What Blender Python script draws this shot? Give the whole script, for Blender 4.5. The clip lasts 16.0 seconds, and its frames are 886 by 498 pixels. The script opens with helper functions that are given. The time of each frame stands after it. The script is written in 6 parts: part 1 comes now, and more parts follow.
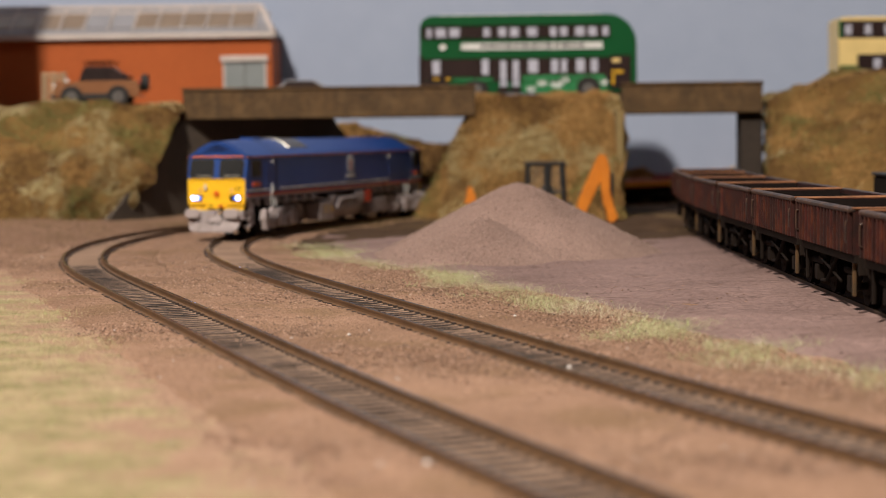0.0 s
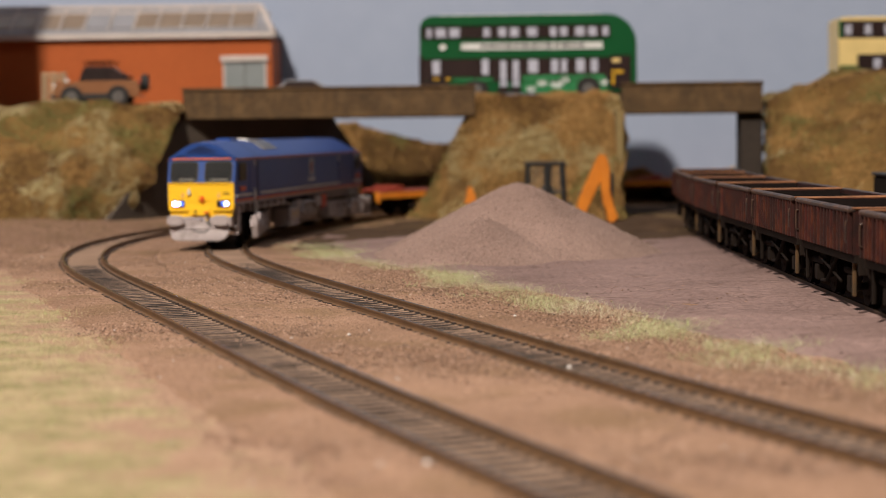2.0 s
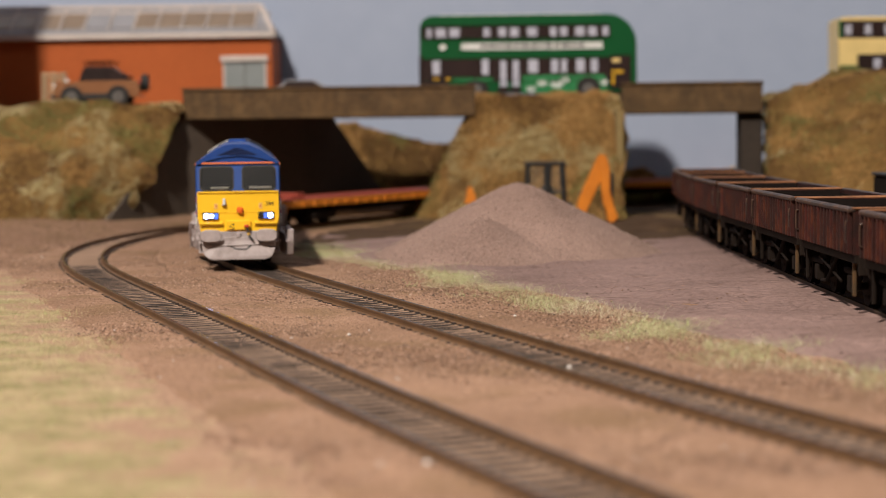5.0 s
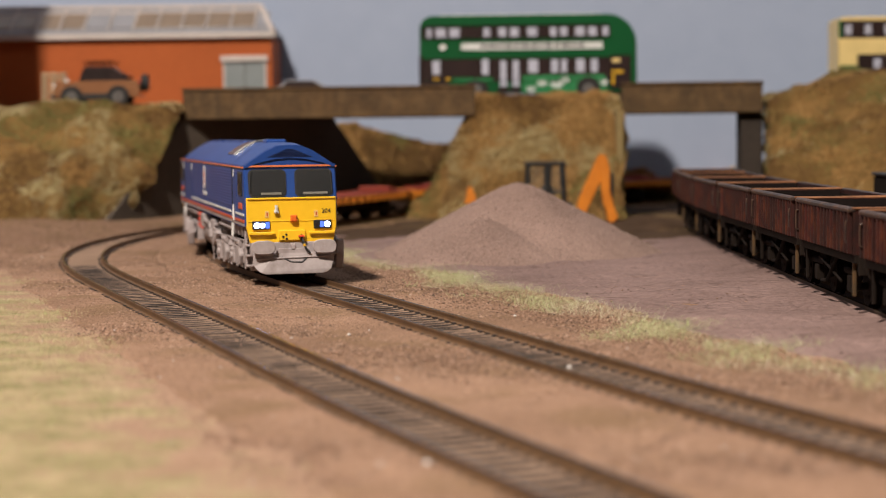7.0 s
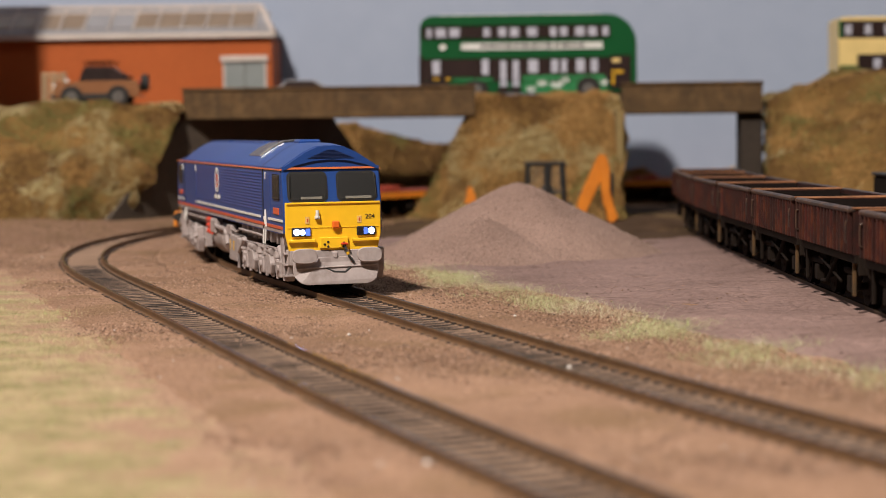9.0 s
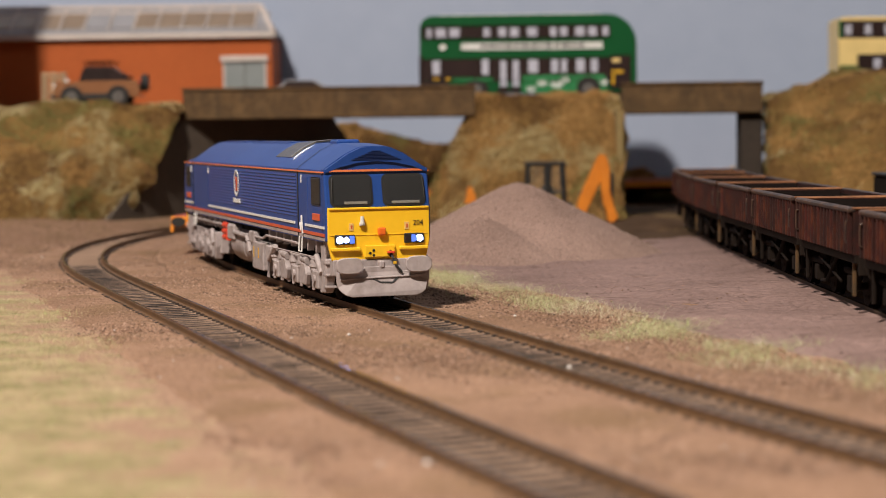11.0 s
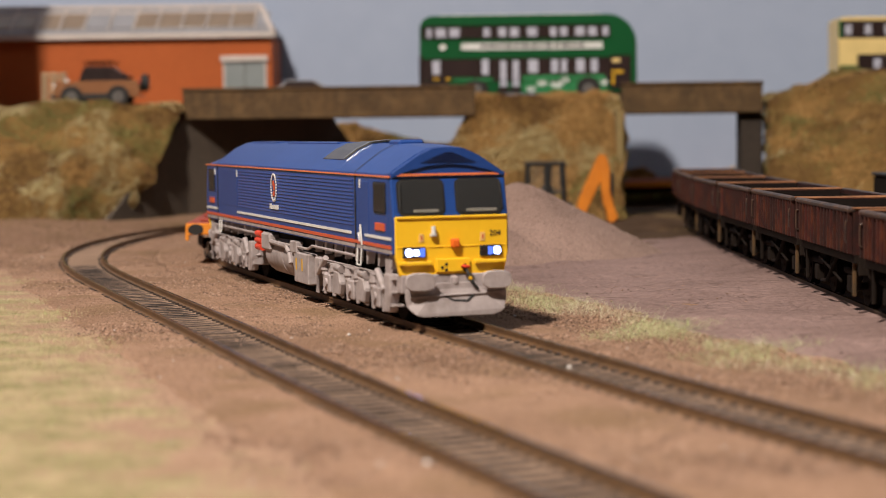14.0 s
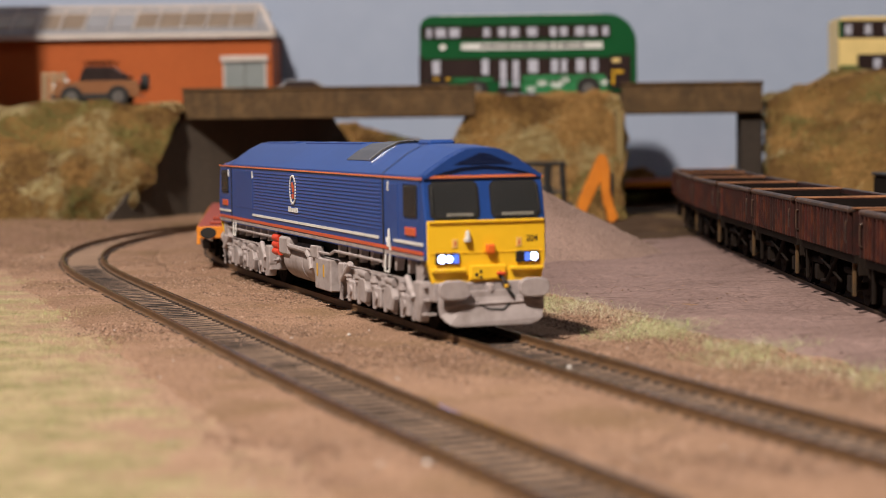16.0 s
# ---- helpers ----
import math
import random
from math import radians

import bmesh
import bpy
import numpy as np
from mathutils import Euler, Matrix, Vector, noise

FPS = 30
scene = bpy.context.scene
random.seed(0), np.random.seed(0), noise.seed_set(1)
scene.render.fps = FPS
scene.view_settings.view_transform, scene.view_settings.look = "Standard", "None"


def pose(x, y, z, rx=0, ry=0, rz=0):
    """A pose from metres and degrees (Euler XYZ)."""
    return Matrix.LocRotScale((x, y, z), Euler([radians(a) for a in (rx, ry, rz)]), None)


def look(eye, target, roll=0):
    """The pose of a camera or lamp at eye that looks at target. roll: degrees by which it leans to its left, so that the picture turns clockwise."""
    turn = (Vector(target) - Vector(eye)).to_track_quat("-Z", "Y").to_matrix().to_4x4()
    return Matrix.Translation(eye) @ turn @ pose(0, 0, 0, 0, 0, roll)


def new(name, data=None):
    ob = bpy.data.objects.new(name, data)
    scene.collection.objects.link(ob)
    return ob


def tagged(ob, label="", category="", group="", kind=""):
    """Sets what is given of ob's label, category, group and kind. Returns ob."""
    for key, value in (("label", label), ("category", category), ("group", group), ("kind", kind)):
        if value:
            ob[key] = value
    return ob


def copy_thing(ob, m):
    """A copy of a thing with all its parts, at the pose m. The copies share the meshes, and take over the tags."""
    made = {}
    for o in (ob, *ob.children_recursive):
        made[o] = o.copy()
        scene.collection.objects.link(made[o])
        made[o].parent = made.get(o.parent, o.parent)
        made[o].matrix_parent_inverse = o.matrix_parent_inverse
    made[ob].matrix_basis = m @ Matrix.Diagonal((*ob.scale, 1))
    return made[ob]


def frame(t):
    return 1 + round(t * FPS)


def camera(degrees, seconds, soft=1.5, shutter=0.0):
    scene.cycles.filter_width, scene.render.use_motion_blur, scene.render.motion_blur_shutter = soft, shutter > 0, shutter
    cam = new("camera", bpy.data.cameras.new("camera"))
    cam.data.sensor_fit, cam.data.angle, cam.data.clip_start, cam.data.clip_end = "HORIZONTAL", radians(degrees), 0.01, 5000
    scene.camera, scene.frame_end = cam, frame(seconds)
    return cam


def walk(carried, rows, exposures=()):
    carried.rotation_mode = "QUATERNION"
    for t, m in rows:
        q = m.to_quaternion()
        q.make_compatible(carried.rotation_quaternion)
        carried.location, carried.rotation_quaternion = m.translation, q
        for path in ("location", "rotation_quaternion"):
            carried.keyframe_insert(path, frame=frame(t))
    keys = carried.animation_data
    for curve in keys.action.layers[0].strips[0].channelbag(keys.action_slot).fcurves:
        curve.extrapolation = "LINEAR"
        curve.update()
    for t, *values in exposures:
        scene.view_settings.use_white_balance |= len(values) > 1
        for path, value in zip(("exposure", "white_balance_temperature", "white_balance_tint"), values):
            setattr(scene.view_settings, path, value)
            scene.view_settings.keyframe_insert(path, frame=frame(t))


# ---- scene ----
# ---- camera ----
cam = camera(27.41, 16.0, soft=0.85)
cam.data.dof.use_dof = True
cam.data.dof.focus_distance = 0.615
cam.data.dof.aperture_fstop = 17.3
EYE = pose(0, 0, 0.05532, 90 - 3.754, 0, 0) @ pose(0, 0, 0, 0, 0, -0.757)
walk(cam, [(0.0, EYE), (16.0, EYE)], exposures=[(0.0, 0.0), (16.0, 0.0)])

# ---- light: a lamp on the ceiling over the front of the layout, and a dim unseen fill panel added overhead ----
world = bpy.data.worlds.new("room_air")
scene.world = world
world.use_nodes = True
world.node_tree.nodes["Background"].inputs[0].default_value = (0.9, 0.85, 0.8, 1)
world.node_tree.nodes["Background"].inputs[1].default_value = 0.015


def area(name, eye, target, size, watts, colour):
    lamp = bpy.data.lights.new(name, "AREA")
    lamp.shape, lamp.size, lamp.energy, lamp.color = "DISK", size, watts, colour
    ob = new(name, lamp)
    ob.matrix_world = look(eye, target)
    return ob


area("hanging_lamp", (-0.53, -0.45, 1.42), (0, 0.75, 0), 0.13, 59.5, (1.0, 0.9, 0.795))
# Added fill without a known source; it only lifts the deep shadows.
area("ceiling_panel", (0.4, 0.0, 2.5), (0.2, 0.6, 0), 1.2, 11, (0.96, 0.96, 1.0))

MM = 0.001


# ---- materials ----
def node_mat(name):
    m = bpy.data.materials.new(name)
    m.use_nodes = True
    nt = m.node_tree
    return m, nt, nt.nodes["Principled BSDF"]


def mat(name, c1, c2=None, rough=0.6, metal=0.0, grain=900.0, patch=60.0, bump=0.0, spread=0.25, spec=0.5, rand=0.0, dirt=None, dirt_amount=0.5, coat=0.0):
    """A painted or natural surface: a colour that varies at two scales, fine relief, and worn patches."""
    m, nt, b = node_mat(name)
    c2 = c2 or tuple(v * (1 - spread) for v in c1)
    co = nt.nodes.new("ShaderNodeTexCoord")
    n1 = nt.nodes.new("ShaderNodeTexNoise")
    n1.inputs["Scale"].default_value, n1.inputs["Detail"].default_value = grain, 4
    n2 = nt.nodes.new("ShaderNodeTexNoise")
    n2.inputs["Scale"].default_value, n2.inputs["Detail"].default_value = patch, 5
    for n in (n1, n2):
        nt.links.new(co.outputs["Object"], n.inputs["Vector"])
    add = nt.nodes.new("ShaderNodeMath")
    add.operation = "ADD"
    nt.links.new(n1.outputs["Fac"], add.inputs[0])
    nt.links.new(n2.outputs["Fac"], add.inputs[1])
    ramp = nt.nodes.new("ShaderNodeValToRGB")
    half = nt.nodes.new("ShaderNodeMapRange")
    half.inputs["From Min"].default_value, half.inputs["From Max"].default_value = 0.65, 1.35
    nt.links.new(add.outputs[0], half.inputs["Value"])
    ramp.color_ramp.elements[0].position, ramp.color_ramp.elements[1].position = 0.0, 1.0
    ramp.color_ramp.elements[0].color, ramp.color_ramp.elements[1].color = (*c1, 1), (*c2, 1)
    nt.links.new(half.outputs[0], ramp.inputs[0])
    out = ramp.outputs[0]
    if dirt:
        n3 = nt.nodes.new("ShaderNodeTexNoise")
        n3.inputs["Scale"].default_value, n3.inputs["Detail"].default_value = patch * 2.3, 8
        nt.links.new(co.outputs["Object"], n3.inputs["Vector"])
        r3 = nt.nodes.new("ShaderNodeMapRange")
        r3.inputs["From Min"].default_value, r3.inputs["From Max"].default_value = 0.5, 0.68
        r3.inputs["To Max"].default_value = dirt_amount
        nt.links.new(n3.outputs["Fac"], r3.inputs["Value"])
        mx = nt.nodes.new("ShaderNodeMix")
        mx.data_type = "RGBA"
        nt.links.new(r3.outputs[0], mx.inputs[0])
        nt.links.new(out, mx.inputs[6])
        mx.inputs[7].default_value = (*dirt, 1)
        out = mx.outputs[2]
    if rand:
        info = nt.nodes.new("ShaderNodeObjectInfo")
        hs = nt.nodes.new("ShaderNodeHueSaturation")
        mr = nt.nodes.new("ShaderNodeMapRange")
        mr.inputs["To Min"].default_value, mr.inputs["To Max"].default_value = 1 - rand, 1 + rand
        nt.links.new(info.outputs["Random"], mr.inputs["Value"])
        nt.links.new(mr.outputs[0], hs.inputs["Value"])
        nt.links.new(out, hs.inputs["Color"])
        out = hs.outputs[0]
    nt.links.new(out, b.inputs["Base Color"])
    b.inputs["Roughness"].default_value, b.inputs["Metallic"].default_value = rough, metal
    b.inputs["Specular IOR Level"].default_value = spec
    b.inputs["Coat Weight"].default_value = coat
    if bump:
        bp = nt.nodes.new("ShaderNodeBump")
        bp.inputs["Strength"].default_value, bp.inputs["Distance"].default_value = 1.0, bump * MM
        nt.links.new(add.outputs[0], bp.inputs["Height"])
        nt.links.new(bp.outputs[0], b.inputs["Normal"])
    return m


def stuff_mat(name, colours, rough=0.8):
    """Grains, blades and flock: each island takes its own colour from a ramp."""
    m, nt, b = node_mat(name)
    geo = nt.nodes.new("ShaderNodeNewGeometry")
    ramp = nt.nodes.new("ShaderNodeValToRGB")
    ramp.color_ramp.interpolation = "LINEAR"
    el = ramp.color_ramp.elements
    while len(el) < len(colours):
        el.new(0.5)
    for i, c in enumerate(colours):
        el[i].position, el[i].color = i / (len(colours) - 1), (*c, 1)
    nt.links.new(geo.outputs["Random Per Island"], ramp.inputs[0])
    nt.links.new(ramp.outputs[0], b.inputs["Base Color"])
    b.inputs["Roughness"].default_value = rough
    return m


def glow(name, colour, strength, base=(0.9, 0.9, 0.9)):
    m, nt, b = node_mat(name)
    b.inputs["Base Color"].default_value = (*base, 1)
    b.inputs["Emission Color"].default_value = (*colour, 1)
    b.inputs["Emission Strength"].default_value = strength
    return m


def glass_mat(name, tint, rough=0.03, alpha=0.35):
    m, nt, b = node_mat(name)
    b.inputs["Base Color"].default_value = (*tint, 1)
    b.inputs["Roughness"].default_value = rough
    b.inputs["IOR"].default_value = 1.45
    b.inputs["Alpha"].default_value = alpha
    return m


BALLAST = mat("ballast_ground", (0.45, 0.275, 0.185), (0.19, 0.108, 0.066), rough=0.95, grain=800, patch=14, bump=2.0, dirt=(0.22, 0.135, 0.07), dirt_amount=0.7, spec=0.2)
YARD = mat("yard_earth", (0.29, 0.192, 0.17), (0.15, 0.094, 0.082), rough=0.85, grain=420, patch=20, bump=1.3, spec=0.25)
HEAP = mat("aggregate_heap", (0.35, 0.235, 0.195), (0.17, 0.11, 0.09), rough=0.95, grain=900, patch=22, bump=0.9, spec=0.2)
def cracked(m):
    """Adds thin dark drying cracks to a ground material."""
    nt = m.node_tree
    b = nt.nodes["Principled BSDF"]
    src = b.inputs["Base Color"].links[0].from_socket
    co = nt.nodes.new("ShaderNodeTexCoord")
    mp = nt.nodes.new("ShaderNodeMapping")
    mp.inputs["Scale"].default_value = (16, 38, 16)
    nt.links.new(co.outputs["Object"], mp.inputs["Vector"])
    n = nt.nodes.new("ShaderNodeTexNoise")
    n.inputs["Scale"].default_value, n.inputs["Detail"].default_value, n.inputs["Distortion"].default_value = 1.0, 6, 0.8
    nt.links.new(mp.outputs[0], n.inputs["Vector"])
    d = nt.nodes.new("ShaderNodeMath")
    d.operation = "SUBTRACT"
    d.inputs[1].default_value = 0.5
    nt.links.new(n.outputs["Fac"], d.inputs[0])
    a = nt.nodes.new("ShaderNodeMath")
    a.operation = "ABSOLUTE"
    nt.links.new(d.outputs[0], a.inputs[0])
    r = nt.nodes.new("ShaderNodeMapRange")
    r.inputs["From Min"].default_value, r.inputs["From Max"].default_value = 0.003, 0.011
    r.inputs["To Min"].default_value, r.inputs["To Max"].default_value = 0.55, 0.0
    nt.links.new(a.outputs[0], r.inputs["Value"])
    mx = nt.nodes.new("ShaderNodeMix")
    mx.data_type = "RGBA"
    nt.links.new(r.outputs[0], mx.inputs[0])
    nt.links.new(src, mx.inputs[6])
    mx.inputs[7].default_value = (0.075, 0.045, 0.038, 1)
    nt.links.new(mx.outputs[2], b.inputs["Base Color"])


cracked(YARD)


def streaked(m, colour, amount):
    """Adds narrow upright runs of grime to a painted side."""
    nt = m.node_tree
    b = nt.nodes["Principled BSDF"]
    src = b.inputs["Base Color"].links[0].from_socket
    co = nt.nodes.new("ShaderNodeTexCoord")
    mp = nt.nodes.new("ShaderNodeMapping")
    mp.inputs["Scale"].default_value = (330, 330, 26)
    nt.links.new(co.outputs["Object"], mp.inputs["Vector"])
    n = nt.nodes.new("ShaderNodeTexNoise")
    n.inputs["Scale"].default_value, n.inputs["Detail"].default_value = 1.0, 4
    nt.links.new(mp.outputs[0], n.inputs["Vector"])
    r = nt.nodes.new("ShaderNodeMapRange")
    r.inputs["From Min"].default_value, r.inputs["From Max"].default_value = 0.47, 0.66
    r.inputs["To Max"].default_value = amount
    nt.links.new(n.outputs["Fac"], r.inputs["Value"])
    mx = nt.nodes.new("ShaderNodeMix")
    mx.data_type = "RGBA"
    nt.links.new(r.outputs[0], mx.inputs[0])
    nt.links.new(src, mx.inputs[6])
    mx.inputs[7].default_value = (*colour, 1)
    nt.links.new(mx.outputs[2], b.inputs["Base Color"])


STONES = stuff_mat("ballast_stones", [(0.06, 0.033, 0.022), (0.29, 0.17, 0.11), (0.12, 0.07, 0.045), (0.36, 0.215, 0.145), (0.18, 0.105, 0.07), (0.33, 0.2, 0.13), (0.44, 0.29, 0.21), (0.24, 0.14, 0.09)])
# Brown soil, its colour darkened further for the shade around the bridge.
SOIL = mat("dark_soil", (0.095, 0.055, 0.032), (0.04, 0.024, 0.014), rough=0.95, grain=700, patch=40, bump=0.6, spec=0.15)
MIDFILL = mat("track_fill", (0.37, 0.245, 0.172), (0.17, 0.108, 0.074), rough=0.95, grain=1300, patch=40, bump=0.4, spec=0.2)
DARKGRIT = stuff_mat("dark_grit", [(0.08, 0.06, 0.05), (0.2, 0.14, 0.11), (0.26, 0.19, 0.15), (0.14, 0.1, 0.08)])
CRUMBS = stuff_mat("dark_crumb", [(0.09, 0.053, 0.034), (0.17, 0.1, 0.064), (0.07, 0.042, 0.028), (0.24, 0.14, 0.09)])
HEAPGRAIN = stuff_mat("heap_grains", [(0.12, 0.078, 0.062), (0.28, 0.19, 0.155), (0.22, 0.148, 0.12), (0.38, 0.27, 0.22)])
YARDGRIT = stuff_mat("yard_grit", [(0.06, 0.04, 0.035), (0.26, 0.17, 0.15), (0.34, 0.24, 0.21), (0.12, 0.08, 0.07), (0.3, 0.17, 0.1)])
# Near-white, so that small chips read as bright glints when out of focus.
GLINT = mat("pale_chip", (0.75, 0.7, 0.66), rough=0.25)
GRASS = stuff_mat("dry_grass", [(0.42, 0.49, 0.21), (0.29, 0.37, 0.13), (0.6, 0.58, 0.34), (0.47, 0.52, 0.24), (0.66, 0.62, 0.42), (0.35, 0.38, 0.15)])
GRASS_STRAW = stuff_mat("straw_grass", [(0.64, 0.57, 0.4), (0.46, 0.39, 0.24), (0.74, 0.68, 0.52), (0.36, 0.32, 0.18)])
GRASS_DULL = stuff_mat("worn_grass", [(0.58, 0.52, 0.28), (0.3, 0.36, 0.12), (0.66, 0.56, 0.34), (0.38, 0.42, 0.17), (0.6, 0.46, 0.26)])
GRASS_BROWN = stuff_mat("brown_grass", [(0.2, 0.13, 0.055), (0.13, 0.085, 0.035), (0.27, 0.18, 0.08), (0.18, 0.13, 0.05)])
BANK = mat("bank_scrub", (0.24, 0.14, 0.048), (0.09, 0.05, 0.016), rough=0.95, grain=300, patch=32, bump=1.0, spec=0.1)
FLOCK_BROWN = stuff_mat("brown_flock", [(0.18, 0.092, 0.03), (0.11, 0.056, 0.018), (0.24, 0.125, 0.04)])
FLOCK_TAN = stuff_mat("tan_flock", [(0.5, 0.29, 0.1), (0.4, 0.225, 0.075), (0.55, 0.34, 0.13)])
FLOCK_GREEN = stuff_mat("olive_flock", [(0.22, 0.2, 0.058), (0.14, 0.135, 0.036), (0.3, 0.27, 0.09)])
FLOCK_CREAM = stuff_mat("cream_flock", [(0.55, 0.46, 0.25), (0.44, 0.36, 0.17), (0.62, 0.53, 0.31)])
RAIL = mat("rusty_rail", (0.21, 0.115, 0.055), (0.11, 0.06, 0.03), rough=0.55, metal=0.3, grain=700, patch=120)
# Darker version of the rail colour, for the siding below the wagons.
RAILDARK = mat("grimy_rail", (0.06, 0.035, 0.02), (0.03, 0.02, 0.013), rough=0.7, grain=700, patch=120)
RAILTOP = mat("rail_head", (0.1, 0.07, 0.052), (0.06, 0.042, 0.034), rough=0.17, metal=0.85, grain=900, patch=90)
SLEEPER = mat("weathered_sleeper", (0.05, 0.033, 0.025), (0.024, 0.016, 0.012), rough=0.9, grain=1500, patch=200, bump=0.08, rand=0.3)
CHAIR = mat("rail_chair", (0.13, 0.08, 0.05), rough=0.8, grain=900)
BLUE = mat("blue_livery", (0.016, 0.058, 0.245), (0.011, 0.044, 0.19), rough=0.42, grain=400, patch=25, spec=0.4)
YELLOW = mat("warning_yellow", (0.88, 0.52, 0.02), (0.82, 0.47, 0.015), rough=0.4, grain=400, patch=40)
DARKBLUE = mat("shaded_blue_grille", (0.006, 0.02, 0.085), (0.005, 0.016, 0.07), rough=0.5)
GREY = mat("bogie_grey", (0.41, 0.35, 0.343), (0.29, 0.245, 0.24), rough=0.65, grain=500, patch=90, dirt=(0.14, 0.1, 0.08), dirt_amount=0.4)
WHITE = mat("white_lining", (0.75, 0.73, 0.7), rough=0.5)
PALEPINK = mat("pale_notice", (0.84, 0.52, 0.16), rough=0.6)
REDLINE = mat("red_lining", (0.6, 0.1, 0.035), rough=0.5)
ORANGELINE = mat("orange_lining", (0.75, 0.2, 0.07), rough=0.5)
REDPART = mat("red_unit", (0.72, 0.06, 0.025), rough=0.45)
BLACK = mat("black_plastic", (0.012, 0.011, 0.011), (0.02, 0.018, 0.016), rough=0.5)
DARKGLASS = glass_mat("cab_glass", (0.03, 0.03, 0.03), 0.05, 0.22)
LIGHT_W = glow("headlight_white", (0.3, 0.42, 1.0), 12)
LIGHT_B = glow("headlight_blue", (0.12, 0.24, 1.0), 1.0, (0.02, 0.05, 0.3))
ORANGELAMP = mat("red_lamp", (0.85, 0.16, 0.02), rough=0.3)
STEEL = mat("exhaust_steel", (0.14, 0.1, 0.075), (0.02, 0.015, 0.012), rough=0.22, metal=0.85, grain=500, patch=150)
CABIN = mat("cab_interior", (0.034, 0.035, 0.036), (0.014, 0.014, 0.014), rough=0.8)
PALEDESK = mat("cab_desk", (0.5, 0.47, 0.4), rough=0.7)
WORANGE = mat("wagon_orange", (0.75, 0.26, 0.02), (0.6, 0.18, 0.015), rough=0.5, patch=60)
WRED = mat("wagon_deck_red", (0.34, 0.055, 0.03), (0.24, 0.04, 0.024), rough=0.6, patch=60)
RUST = mat("rusty_side", (0.052, 0.009, 0.006), (0.012, 0.004, 0.003), rough=0.6, grain=400, patch=50, dirt=(0.12, 0.032, 0.01), dirt_amount=0.45, rand=0.35, spec=0.3)
streaked(RUST, (0.02, 0.01, 0.008), 0.8)
RUSTRIM = mat("rusty_rim", (0.05, 0.032, 0.027), (0.018, 0.011, 0.009), rough=0.5, grain=500, patch=80, dirt=(0.2, 0.09, 0.04), dirt_amount=0.4)
# Rust, brightened in colour because light catches the end rims.
RUSTEND = mat("rust_orange_rim", (0.3, 0.12, 0.042), (0.1, 0.038, 0.016), rough=0.75, grain=500, patch=90)
# Near-black: the shade inside the open wagons is put into this colour.
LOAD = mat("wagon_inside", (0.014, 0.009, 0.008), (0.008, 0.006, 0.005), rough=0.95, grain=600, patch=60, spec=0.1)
OCHRE = mat("ochre_gear", (0.11, 0.052, 0.011), (0.025, 0.016, 0.007), rough=0.7, grain=500, patch=120)
CHASSIS = mat("grimy_chassis", (0.016, 0.01, 0.007), (0.006, 0.004, 0.003), rough=0.85, grain=500, patch=100, spec=0.12)
GIRDER = mat("bridge_timber", (0.12, 0.064, 0.021), (0.05, 0.028, 0.01), rough=0.85, grain=350, patch=45, bump=0.2, dirt=(0.2, 0.12, 0.05), dirt_amount=0.4)
streaked(GIRDER, (0.055, 0.032, 0.014), 0.3)
# Timber darkened in colour, because the end pier stands in shade.
SHADEDPIER = mat("dark_timber", (0.045, 0.03, 0.021), (0.022, 0.015, 0.01), rough=0.85, grain=350, patch=45)
CONCRETE = mat("abutment_card", (0.1, 0.075, 0.055), (0.06, 0.045, 0.034), rough=0.9, grain=400, patch=30, bump=0.1)
PALEWALL = mat("pier_card", (0.28, 0.2, 0.08), (0.18, 0.125, 0.05), rough=0.9, grain=300, patch=30, bump=0.1)
ROADTOP = mat("road_card", (0.12, 0.11, 0.105), (0.08, 0.075, 0.07), rough=0.9, grain=600, patch=30)
BACKDROP = mat("backdrop_paint", (0.35, 0.4, 0.515), (0.315, 0.365, 0.48), rough=0.9, grain=60, patch=3)
BRICK = mat("orange_brick", (0.44, 0.1, 0.02), (0.36, 0.08, 0.015), rough=0.85, grain=400, patch=30)
WHITEWOOD = mat("white_trim", (0.58, 0.5, 0.46), (0.48, 0.41, 0.37), rough=0.7, patch=60)
ROOFGLASS = mat("roof_glazing", (0.26, 0.18, 0.115), (0.18, 0.125, 0.08), rough=0.3, patch=60)
ROOFGREY = mat("roof_sheet", (0.31, 0.3, 0.32), (0.24, 0.235, 0.25), rough=0.6, patch=60)
DOORGREY = mat("grey_door", (0.24, 0.26, 0.26), (0.19, 0.21, 0.21), rough=0.6)
PALLET = mat("pallet_wood", (0.42, 0.28, 0.16), (0.32, 0.21, 0.12), rough=0.85, patch=120)
BRONZE = mat("bronze_paint", (0.44, 0.21, 0.105), (0.34, 0.155, 0.075), rough=0.2, metal=0.4, coat=1.0)
ALLOY = mat("alloy_wheel", (0.2, 0.18, 0.17), (0.1, 0.09, 0.085), rough=0.35, metal=0.2)
LAMPGLASS = mat("lamp_glass", (0.9, 0.87, 0.82), rough=0.08, coat=1.0)
CHROME = mat("chrome", (0.7, 0.66, 0.6), rough=0.2, metal=1.0)
BUSGREEN = mat("bus_green", (0.005, 0.085, 0.024), (0.004, 0.07, 0.02), rough=0.28, coat=0.4)
BUSLIGHT = mat("bus_light_green", (0.04, 0.24, 0.09), (0.012, 0.14, 0.04), rough=0.35, grain=200, patch=45)
BUSCREAM = mat("bus_cream", (0.8, 0.6, 0.25), rough=0.35)
BUSDARK = mat("bus_dark_trim", (0.018, 0.01, 0.01), (0.035, 0.02, 0.018), rough=0.3)
